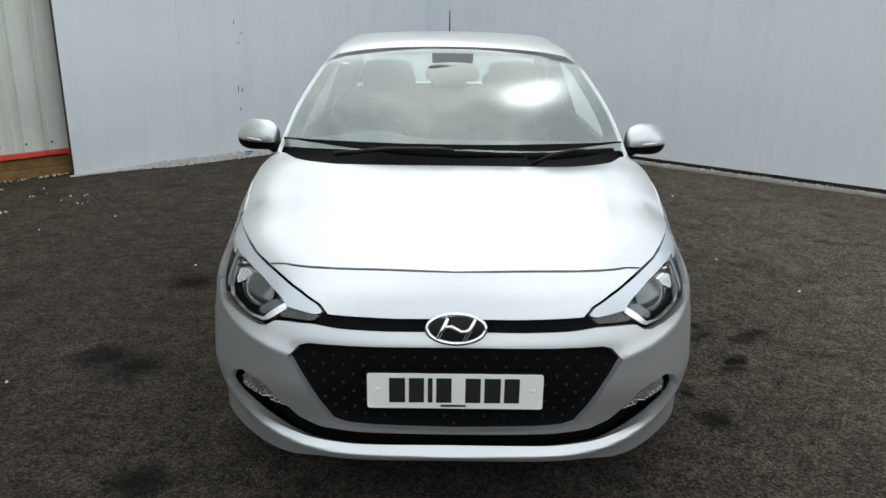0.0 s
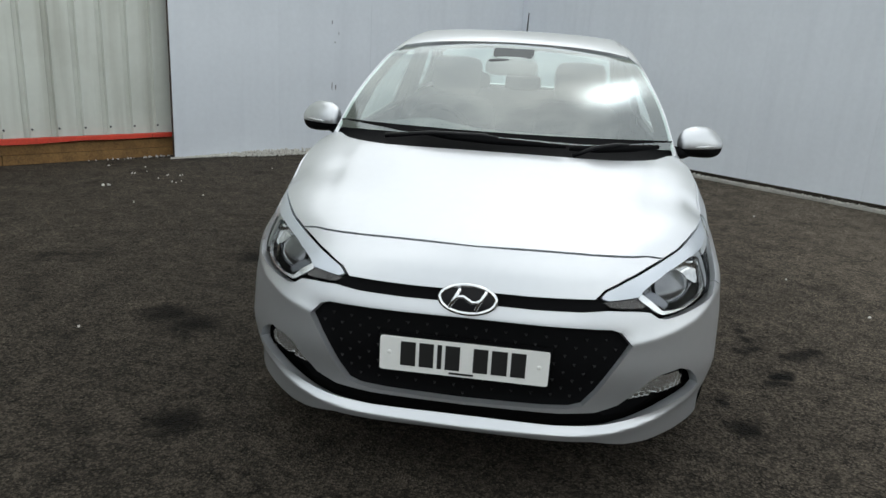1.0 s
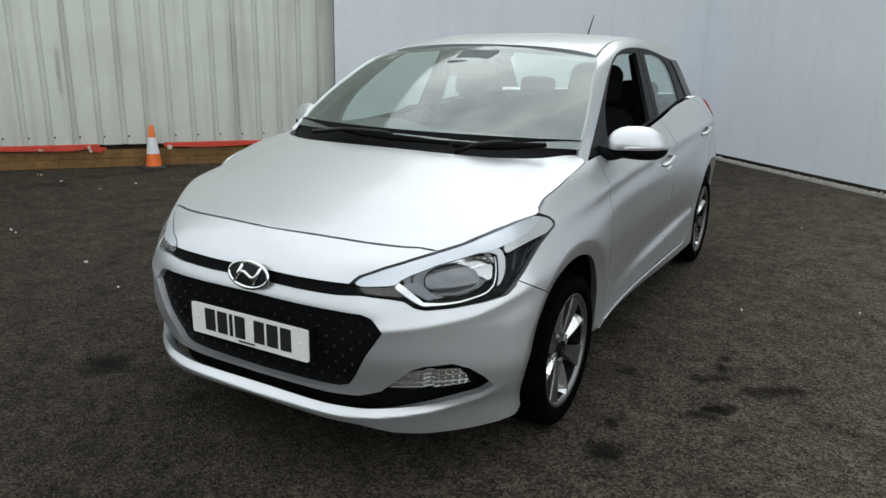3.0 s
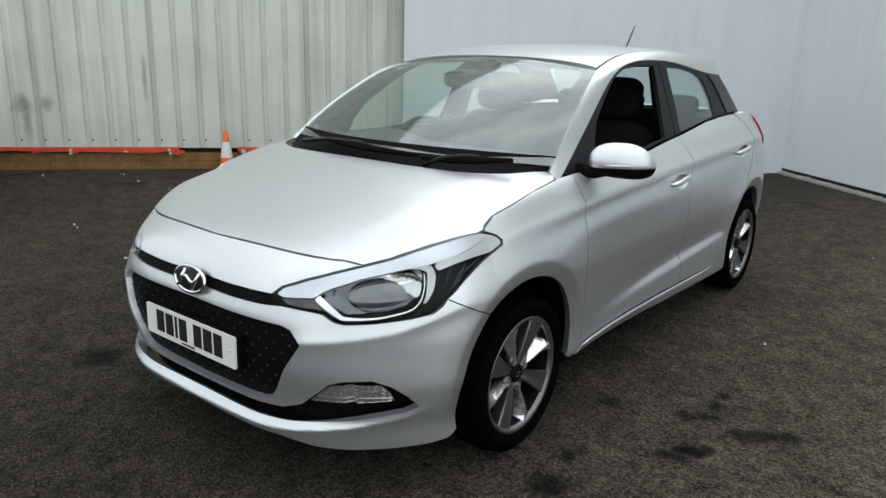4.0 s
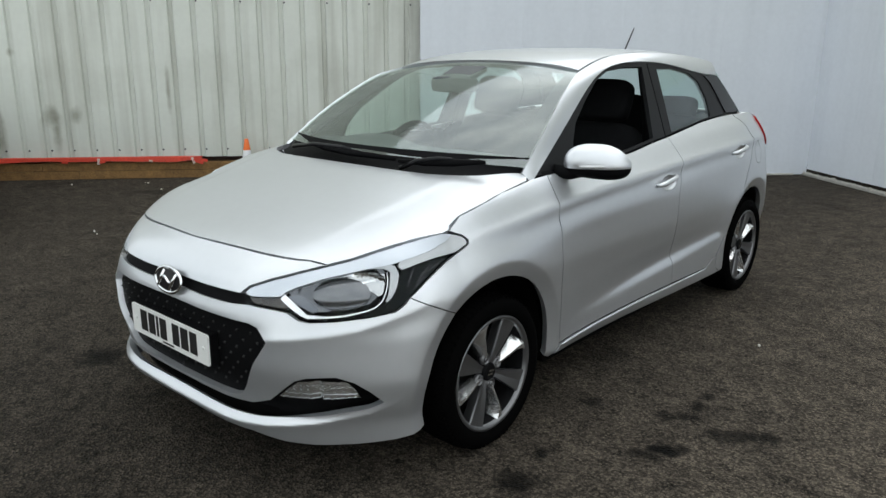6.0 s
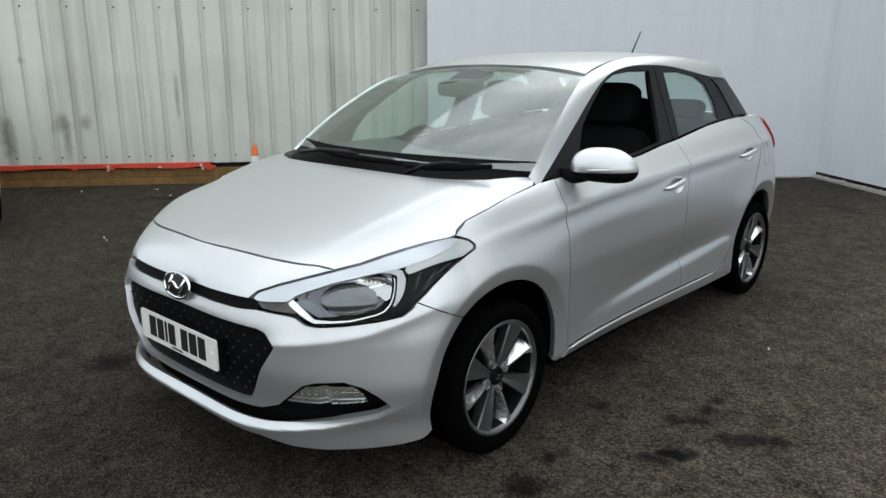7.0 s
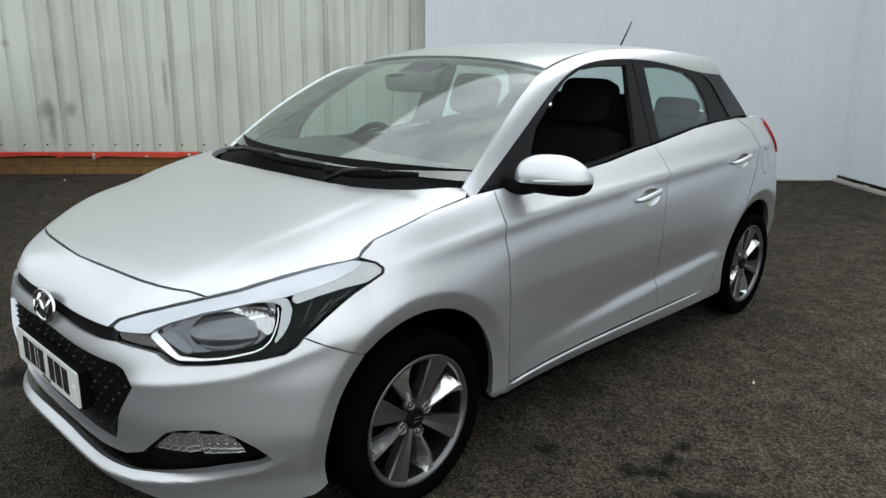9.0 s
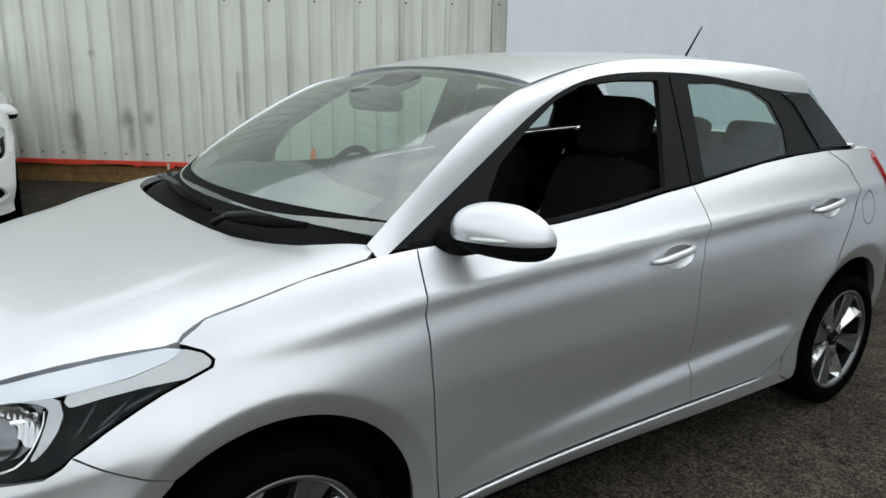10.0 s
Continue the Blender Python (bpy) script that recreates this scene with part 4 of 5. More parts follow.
        panel("window_frame", door, FRAME_BLACK, glass_side, front_frame, [front_open], step=.012, depth=.02, lift=-.004, curve=2, mirror=side)
        rear_frame = [(2.41, 1.034), (2.405, 1.402), (2.60, 1.398), (2.85, 1.376), (3.10, 1.338), (3.21, 1.285), (3.345, 1.104), (3.1, 1.094), (2.85, 1.078)]
        rear_open = [(2.49, 1.052), (2.50, 1.368), (2.70, 1.368), (2.90, 1.340), (3.00, 1.295), (3.06, 1.20), (3.06, 1.105), (2.85, 1.085)]
        panel("window_frame", door2, FRAME_BLACK, glass_side, rear_frame, [rear_open], step=.012, depth=.02, lift=-.004, curve=2, mirror=side)
        panel("window_glass", door2, SIDE_GLASS, glass_side, rear_open, depth=0, gap=-.006, lift=-.008, mirror=side)
        c_black = [(3.175, 1.285), (3.10, 1.326), (3.325, 1.324), (3.45, 1.235), (3.57, 1.14), (3.615, 1.098), (3.48, 1.102), (3.325, 1.103)]
        panel("rear_pillar_trim", car, GLOSS_BLACK, glass_side, c_black, depth=.01, lift=.002, mirror=side)
        if side:
            panel("window_glass", door, SIDE_GLASS, glass_side, front_open, depth=0, gap=-.006, lift=-.008, mirror=side)
        headlamp(car, side)
        fog_lamp(car, side)
        door_mirror(car, paint, -1 if side else 1)
        panel("tail_lamp", car, RED_LENS, body_skin, [(4.262, 1.050), (4.295, 1.062), (4.60, 1.066), (4.66, .91), (4.50, .872), (4.375, .878), (4.310, .915), (4.275, .985)], depth=.01, lift=.012, mirror=side)
    return car


def finish_hatchback(car, paint, plate=True):
    wide = signed(body_skin)
    roof = mirrored([(0, 1.815), (.3, 1.814), (.558, 1.808), (.530, 2.08), (.523, 2.55), (.525, 3.08), (.54, 3.35), (.38, 3.58), (.2, 3.68), (0, 3.71)])
    panel("roof", car, paint, roof_skin, roof, depth=.02)
    panel("headliner", car, LINING, roof_skin, [(x * .98, y + .03 if y < 2 else y - .06) for x, y in roof], depth=0, lift=-.035, label="pale grey cloth roof lining")
    for side in (False, True):
        rail = [(.06, 0), (.3, 0), (.6, 0), (.9, 0), (1, 0), (1, 1), (.9, 1), (.6, 1), (.3, 1), (.06, 1)]
        panel("pillar_lining", car, DASH, rail_skin, rail, step=.08, depth=0, gap=0, lift=-.022, mirror=side, stretch=(2.8, .3))
    pane = [(-1, 0), (0, 0), (1, 0), (1, 1), (0, 1), (-1, 1)]
    screen = panel("windscreen", car, SCREEN, signed(screen_skin), [(-1, .03), (0, .03), (1, .03), (1, 1), (0, 1), (-1, 1)], step=.02, depth=0, gap=0, stretch=(.7, .9))
    clear = [(-.89, .088), (-.5, .080), (0, .080), (.5, .080), (.89, .084), (.908, .14), (.905, .5), (.905, .915), (.88, .934), (0, .943), (-.88, .934), (-.905, .915), (-.905, .5), (-.905, .12)]
    panel("screen_border", screen, FRIT, signed(screen_skin), [(-1, .03), (0, .03), (1, .03), (1, 1), (0, 1), (-1, 1)], [clear], step=.02, depth=0, gap=0, lift=-.009, stretch=(.7, .9), label="black ceramic border")
    panel("rear_screen", car, SIDE_GLASS, signed(tail_skin), pane, step=.05, depth=0, gap=0, stretch=(.6, .3))
    rear = [(4.625, .85), (4.625, .26), (S_END - .001, .26), (S_END - .001, 1.09), (4.62, 1.09)]
    for side in (False, True):
        panel("tailgate", car, paint, body_skin, rear, depth=.02, mirror=side)

    def scuttle(u, v):
        u, v = np.atleast_1d(np.asarray(u, float)), np.atleast_1d(np.asarray(v, float))
        a = screen_skin(u, 0 * u + .074) + np.array([0, 0, .003])
        y = .862 + .30 * np.abs(u) ** 2.6
        b = np.c_[u * .755, y, hood_skin(u * .755, np.minimum(y, 1.15))[:, 2] - .022]
        return a + (b - a) * v[:, None] - np.array([0, 0, .012]) * (4 * v * (1 - v))[:, None]
    panel("scuttle_panel", car, BLACK_TRIM, signed(scuttle), [(-1, 0), (0, 0), (1, 0), (1, 1), (0, 1), (-1, 1)], step=.03, depth=0, gap=0, stretch=(.75, .12))
    wiper(car, [(-.345, .985), (-.20, .950), (.0, .925), (.27, .918)], (-.47, .985), (-.06, .930), -.004)
    wiper(car, [(.285, .925), (.40, .945), (.52, .980), (.640, 1.030)], (.30, .918), (.47, .958), -.012)
    # grilles
    panel("grille_bar", car, BLACK_TRIM, wide, mirrored([(0, .672), (.178, .672), (.41, .678), (.43, .645), (.345, .633), (.2, .630), (0, .630)]), depth=0, gap=0, lift=-.012)
    grille = panel("grille", car, BLACK_TRIM, wide, GRILLE, depth=0, gap=-.006, lift=-.022, label="black lower grille with small studs")
    panel("intake", car, BLACK_TRIM, wide, INTAKE, depth=0, gap=-.006, lift=-.075)
    verts, faces = [], []
    for row in range(10):
        for col in range(-9, 10):
            s, z = .061 * (col + .5 * (row % 2)), .325 + .0280 * row
            if inside(GRILLE, np.array([[s, z]]))[0] and away(GRILLE, np.array([[s, z]]))[0] > .020:
                c = wide([s], [z])[0] + (0, .014, 0)
                k = len(verts)
                verts += [c + (-.006, .008, .004), c + (.006, .008, .004), c + (0, .008, -.007), c]
                faces += [(k, k + 1, k + 3), (k + 1, k + 2, k + 3), (k + 2, k, k + 3)]
    mesh_part("grille_studs", verts, faces, STUD, grille, "small dark grey studs")["kind"] = "stuff"
    badge(car)
    if plate:
        number_plate(car)
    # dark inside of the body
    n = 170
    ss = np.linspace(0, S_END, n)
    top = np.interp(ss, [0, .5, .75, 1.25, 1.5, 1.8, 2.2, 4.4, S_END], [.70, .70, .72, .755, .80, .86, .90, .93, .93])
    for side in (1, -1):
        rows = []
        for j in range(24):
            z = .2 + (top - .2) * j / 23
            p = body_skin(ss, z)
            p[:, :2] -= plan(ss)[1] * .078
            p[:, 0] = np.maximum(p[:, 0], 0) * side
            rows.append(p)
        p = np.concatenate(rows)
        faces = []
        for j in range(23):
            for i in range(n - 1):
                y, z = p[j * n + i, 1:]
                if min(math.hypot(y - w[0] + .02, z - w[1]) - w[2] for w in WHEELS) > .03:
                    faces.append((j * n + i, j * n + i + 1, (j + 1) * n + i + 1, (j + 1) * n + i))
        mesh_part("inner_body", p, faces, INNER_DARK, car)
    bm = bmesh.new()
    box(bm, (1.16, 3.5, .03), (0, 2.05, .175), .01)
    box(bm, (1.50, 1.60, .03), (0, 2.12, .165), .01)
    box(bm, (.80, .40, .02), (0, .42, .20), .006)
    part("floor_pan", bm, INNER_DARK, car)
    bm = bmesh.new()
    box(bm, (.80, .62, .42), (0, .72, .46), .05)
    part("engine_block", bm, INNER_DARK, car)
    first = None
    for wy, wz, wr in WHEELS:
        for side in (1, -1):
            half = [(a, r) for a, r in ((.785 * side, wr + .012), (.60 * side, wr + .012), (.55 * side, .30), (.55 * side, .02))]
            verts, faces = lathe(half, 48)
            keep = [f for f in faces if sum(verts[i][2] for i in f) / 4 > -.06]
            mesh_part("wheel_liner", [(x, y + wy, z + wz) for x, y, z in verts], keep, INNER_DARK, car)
            m = Matrix.Translation((side * .748, wy - .006, .283 if wy < 2 else .294)) @ pose(0, 0, 0, 63 if wy < 2 else 72, 0, 0 if side > 0 else 180)
            if first is None:
                first = build_wheel(car, m)
            else:
                copy_thing(first, m)
    # aerial
    v, f = tube([(0, 3.285, 1.44), (0, 3.30, 1.475), (0, 3.40, 1.605)], [.011, .005, .003], 8)
    mesh_part("aerial", v, f, BLACK_TRIM, car, "thin black roof aerial", smooth=True)
    cabin(car)


def wiper(car, blade, tail, pivot, drop):
    def up(p, dz):
        z = float(np.interp(p[1], [.92, 1.10], [1.008, 1.040]))
        return (p[0], p[1], z + drop + dz)
    v, f = tube([up(p, .012) for p in blade], [.008, .015, .015, .008], 8)
    ob = mesh_part("wiper", v, f, BLACK_TRIM, car, "black windscreen wiper at rest", smooth=True)
    v, f = tube([up(tail, -.014), up(((tail[0] + pivot[0]) / 2, (tail[1] + pivot[1]) / 2 - .01), .022), up(pivot, .030), up(blade[2], .026)], [.010, .008, .008, .005], 8)
    mesh_part("wiper_arm", v, f, GLOSS_BLACK, ob, smooth=True)


def badge(car):
    c = Vector((0, .064, .650))
    turn = pose(0, 0, 0, 78, 0, 0)
    def oval_ring(a, b, r, n=48):
        verts, faces = [], []
        for i in range(n):
            t = 2 * math.pi * i / n
            mid, out = Vector((a * math.cos(t), b * math.sin(t), 0)), Vector((b * math.cos(t), a * math.sin(t), 0)).normalized()
            for k in range(8):
                u = 2 * math.pi * k / 8
                verts.append(mid + out * r * math.cos(u) + Vector((0, 0, .7 * r * math.sin(u))))
        for i in range(n):
            for k in range(8):
                q, w = (i + 1) % n, (k + 1) % 8
                faces.append((i * 8 + k, q * 8 + k, q * 8 + w, i * 8 + w))
        return verts, faces
    m = Matrix.Translation(c) @ turn
    v, f = oval_ring(.085, .043, .0068)
    ring = mesh_part("badge", [m @ p for p in v], f, CHROME, car, "oval chrome maker's badge", smooth=True)
    n = 40
    v = [m @ Vector((.083 * math.cos(2 * math.pi * i / n), .0415 * math.sin(2 * math.pi * i / n), .0)) for i in range(n)] + [m @ Vector((0, 0, .003))]
    mesh_part("badge_plate", v, [(i, (i + 1) % n, n) for i in range(n)], GLOSS_BLACK, ring)
    for line, r in (([(-.050, -.026), (-.036, .0), (-.022, .029)], [.005, .0075, .006]), ([(.022, -.029), (.036, .0), (.050, .026)], [.006, .0075, .005]), ([(-.036, -.004), (-.026, .006), (-.012, .007), (.0, .0), (.012, -.007), (.026, -.006), (.036, .004)], [.004, .0055, .0065, .007, .0065, .0055, .004])):
        v, f = tube([m @ Vector((x * 1.1, y * 1.1, .004)) for x, y in line], r, 8)
        mesh_part("badge_bar", v, f, CHROME, ring, smooth=True)


def number_plate(car):
    tilt = Matrix.Translation((0, .049, .4575))
    bm = bmesh.new()
    ring = [p for cx, cz, a in ((.252, .0475, 0), (-.252, .0475, 90), (-.252, -.0475, 180), (.252, -.0475, 270)) for p in arc(cx, cz, .008, a, a + 90, 5)]
    front = bm.faces.new([bm.verts.new((x, -.003, z)) for x, z in ring])
    moved = bmesh.ops.extrude_face_region(bm, geom=[front])["geom"]
    bmesh.ops.translate(bm, vec=(0, .006, 0), verts=[v for v in moved if isinstance(v, bmesh.types.BMVert)])
    bm.faces.ensure_lookup_table()
    if not front.is_valid:
        bm.faces.new([v for v in bm.verts if v.co.y < 0][:len(ring)])
    bmesh.ops.recalc_face_normals(bm, faces=bm.faces[:])
    bmesh.ops.transform(bm, matrix=tilt, verts=bm.verts)
    ob = part("number_plate", bm, PLATE, car, "white front registration plate with black bars")
    bm = bmesh.new()
    box(bm, (.53, .03, .118), (0, .019, .0), .004)
    bmesh.ops.transform(bm, matrix=tilt, verts=bm.verts)
    part("plate_bracket", bm, BLACK_TRIM, ob)
    x = -.195
    for i, w in enumerate((.047, .045, .014, .045, .045, .048, .045)):
        if i == 4:
            x += .030
        bm = bmesh.new()
        box(bm, (w, .002, .079), (x + w / 2, -.0035, .004), .0)
        bmesh.ops.transform(bm, matrix=tilt, verts=bm.verts)
        part("character_bar", bm, PLATE_INK, ob)
        x += w + .011
    bm = bmesh.new()
    box(bm, (.075, .002, .006), (-.005, -.0035, -.046))
    bmesh.ops.transform(bm, matrix=tilt, verts=bm.verts)
    part("dealer_bar", bm, PLATE_INK, ob)
    for sx in (-.23, .23):
        bm = bmesh.new()
        bmesh.ops.create_uvsphere(bm, u_segments=12, v_segments=8, radius=.007)
        bmesh.ops.transform(bm, matrix=tilt @ Matrix.Translation((sx, -.003, .004)) @ Matrix.Diagonal((1, .5, 1, 1)), verts=bm.verts)
        part("screw_cap", bm, PLATE, ob, smooth=True)


def build_wheel(car, m):
    R = .292
    v, f = lathe([(.076, .2005), (.086, .2035), (.0895, .206), (.0925, .2105), (.0945, .2165), (.091, .2205), (.082, .2185)], 72)
    wheel = mesh_part("wheel", v, f, ALLOY_SHADED, car, "eight-spoke alloy wheel, machined face and dark pockets", smooth=True)
    wheel.matrix_basis = m
    v, f = lathe([(-.10, .215), (-.104, .25), (-.098, .272), (-.080, .287), (-.05, R), (.0, R + .001), (.05, R), (.080, .287), (.098, .272), (.104, .250), (.098, .228), (.088, .2165)], 96)
    b, g = lathe([(-.09, .205), (-.07, .19), (.05, .190), (.074, .199), (.0915, .2088)], 72)
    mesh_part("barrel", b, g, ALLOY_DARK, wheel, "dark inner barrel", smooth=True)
    mesh_part("tyre", v, f, RUBBER, wheel, "black road tyre", smooth=True)
    verts, faces = [], []
    for i in range(72):
        for a0, a1 in ((-.088, -.05), (-.04, -.003), (.006, .042), (.052, .088)):
            t = 2 * math.pi * (i + (.5 if a0 > 0 else 0)) / 72
            k = len(verts)
            for a, dt in ((a0, -.020), (a1, -.012), (a1, .024), (a0, .016)):
                for r in (R - .004, R + .0035 - .022 * (abs(a) > .06)):
                    verts.append((a, r * math.cos(t + dt), r * math.sin(t + dt)))
            faces += [(k + 1, k + 3, k + 5, k + 7), (k, k + 1, k + 7, k + 6), (k + 2, k + 4, k + 5, k + 3), (k, k + 2, k + 3, k + 1), (k + 4, k + 6, k + 7, k + 5)]
    mesh_part("tread", verts, faces, RUBBER, wheel)
    v, f = lathe([(.012, .195), (.0, .06), (.0, .0)], 48)
    mesh_part("brake_disc", v, f, INNER_DARK, wheel)

    def spoke(name, angle, rows, material, label=""):
        """A spoke from rows of (radius, [(sideways, outwards) across its section])."""
        c, q = math.cos(angle), math.sin(angle)
        n = len(rows[0][1])
        out = [(x, r * c - lat * q, r * q + lat * c) for r, section in rows for lat, x in section]
        fs = [(k * n + a, k * n + a + 1, k * n + n + a + 1, k * n + n + a) for k in range(len(rows) - 1) for a in range(n - 1)]
        fs += [tuple(range(n))[::-1], tuple((len(rows) - 1) * n + a for a in range(n))]
        return mesh_part(name, out, fs, material, wheel, label)
    for k in range(4):
        a = 2 * math.pi * k / 4
        rows = []
        for r, h, x in ((.030, .013, .060), (.065, .016, .067), (.11, .026, .075), (.16, .037, .081), (.190, .042, .084), (.207, .047, .086)):
            rows.append((r, [(-h * .8, x - .045), (-h, x - .006), (-h * .93, x), (0, x - .003), (h * .93, x), (h, x - .006), (h * .8, x - .045)]))
        spoke("paddle_spoke", a, rows, ALLOY_SHADED, "flat machined spoke, coloured as in shade")
        rows = []
        for r, bend, wide, drop, x in ((.030, 0, .006, .010, .062), (.065, 0, .010, .018, .069), (.11, .001, .019, .028, .077), (.155, .002, .032, .036, .082), (.186, -.003, .044, .040, .085), (.207, -.014, .054, .036, .0865)):
            e = .0045 + .016 * max(0, (r - .17) / .037)
            rows.append((r, [(bend - e - wide * .55, x - drop - .02), (bend - e - wide * .5, x - drop), (bend - e, x), (bend + e * .6, x), (bend + wide, x - drop), (bend + wide, x - drop - .02)]))
        spoke("ridge_spoke", a - math.pi / 4, rows, ALLOY, "bright bevelled spoke")
    v, f = lathe([(.040, .066), (.050, .062), (.052, .036), (.068, .034), (.0735, .029), (.071, .025), (.074, .0)], 32)
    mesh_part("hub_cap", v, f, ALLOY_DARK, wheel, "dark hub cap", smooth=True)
    bm = bmesh.new()
    for dy in (-.007, .007):
        box(bm, (.003, .005, .026), (.0745, dy, 0), 0, pose(0, 0, 0, 20, 0, 0))
    part("cap_mark", bm, CHROME, wheel)
    for k in range(4):
        t = 2 * math.pi * (k + .5) / 4
        v, f = lathe([(.045, .010), (.060, .010), (.063, .006), (.063, .0)], 6)
        mesh_part("wheel_nut", [(x + .006, y + .056 * math.cos(t), z + .056 * math.sin(t)) for x, y, z in v], f, ALLOY_SHADED, wheel)
        v, f = lathe([(.050, .022), (.066, .021), (.067, .018), (.060, .014), (.050, .013)], 20)
        mesh_part("nut_pocket", [(x, y + .056 * math.cos(t), z + .056 * math.sin(t)) for x, y, z in v], f, ALLOY_SHADED, wheel, smooth=True)
    return wheel


def cushion(size, place, turn=None, bulge=.25):
    """A padded block with swollen faces."""
    bm = bmesh.new()
    bmesh.ops.create_cube(bm, size=2)
    bmesh.ops.subdivide_edges(bm, edges=bm.edges[:], cuts=7, use_grid_fill=True)
    for v in bm.verts:
        p = v.co
        n = (abs(p.x) ** 5 + abs(p.y) ** 5 + abs(p.z) ** 5) ** .2
        v.co = Vector((p.x / n, p.y / n, p.z / n)) * max(abs(p.x), abs(p.y), abs(p.z))
    bmesh.ops.transform(bm, matrix=Matrix.Translation(place) @ (turn or Matrix()) @ Matrix.Diagonal((size[0] / 2, size[1] / 2, size[2] / 2, 1)), verts=bm.verts)
    return bm


def cabin(car):
    lean = pose(0, 0, 0, -20, 0, 0)
    for x in (-.36, .36):
        seat = part("front_seat", cushion((.50, .52, .20), (x, 2.00, .52)), CLOTH, car, "black cloth front seat", smooth=True)
        part("backrest", cushion((.50, .16, .62), (x, 2.33, .78), lean), CLOTH, seat, smooth=True)
        part("headrest", cushion((.29, .11, .22), (x, 2.43, 1.195), lean), CLOTH, seat, smooth=True)
        for dx in (-.06, .06):
            v, f = tube([(x + dx, 2.385, 1.02), (x + dx, 2.425, 1.14)], .006, 8)
            mesh_part("headrest_post", v, f, CHROME, seat, smooth=True)
    bench = part("rear_seat", cushion((1.24, .5, .22), (0, 2.95, .52)), CLOTH, car, "black cloth rear bench", smooth=True)
    part("backrest", cushion((1.24, .16, .60), (0, 3.26, .80), lean), CLOTH, bench, smooth=True)
    for x in (-.36, 0, .36):
        part("headrest", cushion((.25, .09, .13), (x, 3.35, 1.12), lean), CLOTH, bench, smooth=True)
    bm = bmesh.new()
    box(bm, (1.10, .5, .03), (0, 3.62, 1.045), .008)
    part("parcel_shelf", bm, CLOTH, car)
    # dashboard with a raised binnacle
    verts, faces = [], []
    xs = np.linspace(-.70, .70, 41)
    for x in xs:
        hump = .045 * math.exp(-((x + .36) / .17) ** 2)
        front = 1.02 + .20 * (x / .74) ** 2
        verts += [(x, front, .985), (x, front + .12, 1.00 + hump * .2), (x, 1.40, 1.005 + hump * .8), (x, 1.50, .985 + hump), (x, 1.54, .93 + hump * .3), (x, 1.53, .72), (x, 1.30, .60)]
    for i in range(40):
        for j in range(6):
            faces.append((i * 7 + j, i * 7 + 7 + j, i * 7 + 8 + j, i * 7 + 1 + j))
    mesh_part("dashboard", verts, faces, DASH, car, "dark grey moulded dashboard", smooth=True)
    # steering wheel
    m = Matrix.Translation((-.37, 1.665, .905)) @ pose(0, 0, 0, 65, 0, 0)
    verts, faces = [], []
    for i in range(40):
        t = 2 * math.pi * i / 40
        for k in range(10):
            u = 2 * math.pi * k / 10
            verts.append(m @ Vector(((.182 + .015 * math.cos(u)) * math.cos(t), (.182 + .015 * math.cos(u)) * math.sin(t), .015 * math.sin(u))))
    faces = [(i * 10 + k, (i + 1) % 40 * 10 + k, (i + 1) % 40 * 10 + (k + 1) % 10, i * 10 + (k + 1) % 10) for i in range(40) for k in range(10)]
    rim = mesh_part("steering_wheel", verts, faces, BLACK_TRIM, car, "black steering wheel", smooth=True)
    part("wheel_boss", cushion((.15, .12, .05), m @ Vector((0, 0, .0)), pose(0, 0, 0, 65, 0, 0)), BLACK_TRIM, rim, smooth=True)
    for t in (-10, 190, 270):
        a, b = Vector((.06 * math.cos(radians(t)), .06 * math.sin(radians(t)), 0)), Vector((.178 * math.cos(radians(t)), .178 * math.sin(radians(t)), 0))
        v, f = tube([m @ a, m @ b], .014, 8)
        mesh_part("wheel_spoke", v, f, BLACK_TRIM, rim, smooth=True)
    mirror = part("rear_view_mirror", cushion((.25, .04, .075), (.0, 1.60, 1.285), pose(0, 0, 0, 10, 0, 12)), DASH, car, "dark grey interior mirror", smooth=True)
    bm = bmesh.new()
    box(bm, (.20, .14, .03), (0, 1.665, 1.335), .012, pose(0, 0, 0, 22, 0, 0))
    part("mirror_mount", bm, DASH, mirror)
    panel("sticker", car, PAPER, signed(screen_skin), [(-.86 + .035 * math.cos(k * .4488), .80 + .022 * math.sin(k * .4488)) for k in range(14)], step=.02, depth=0, gap=0, lift=-.008, stretch=(.7, .9), label="round pale paper sticker")
    for side in (1, -1):
        v, f = tube([(.655 * side, 2.37, .93), (.615 * side, 2.41, 1.14), (.555 * side, 2.44, 1.36)], [.03, .026, .026], 8)
        mesh_part("centre_pillar", v, f, BLACK_TRIM, car, smooth=True)
        bm = bmesh.new()
        box(bm, (.03, 1.1, .60), (.735 * side, 1.80, .68), .01)
        part("door_card", bm, CLOTH, car)


# ---------------------------------------------------------------- the yard
def wall_frame(a, b):
    """A pose whose x runs along the wall from a to b, y points out of the yard, z up."""
    return Matrix.Translation((*a, 0)) @ Matrix.Rotation(math.atan2(b[1] - a[1], b[0] - a[0]), 4, "Z")


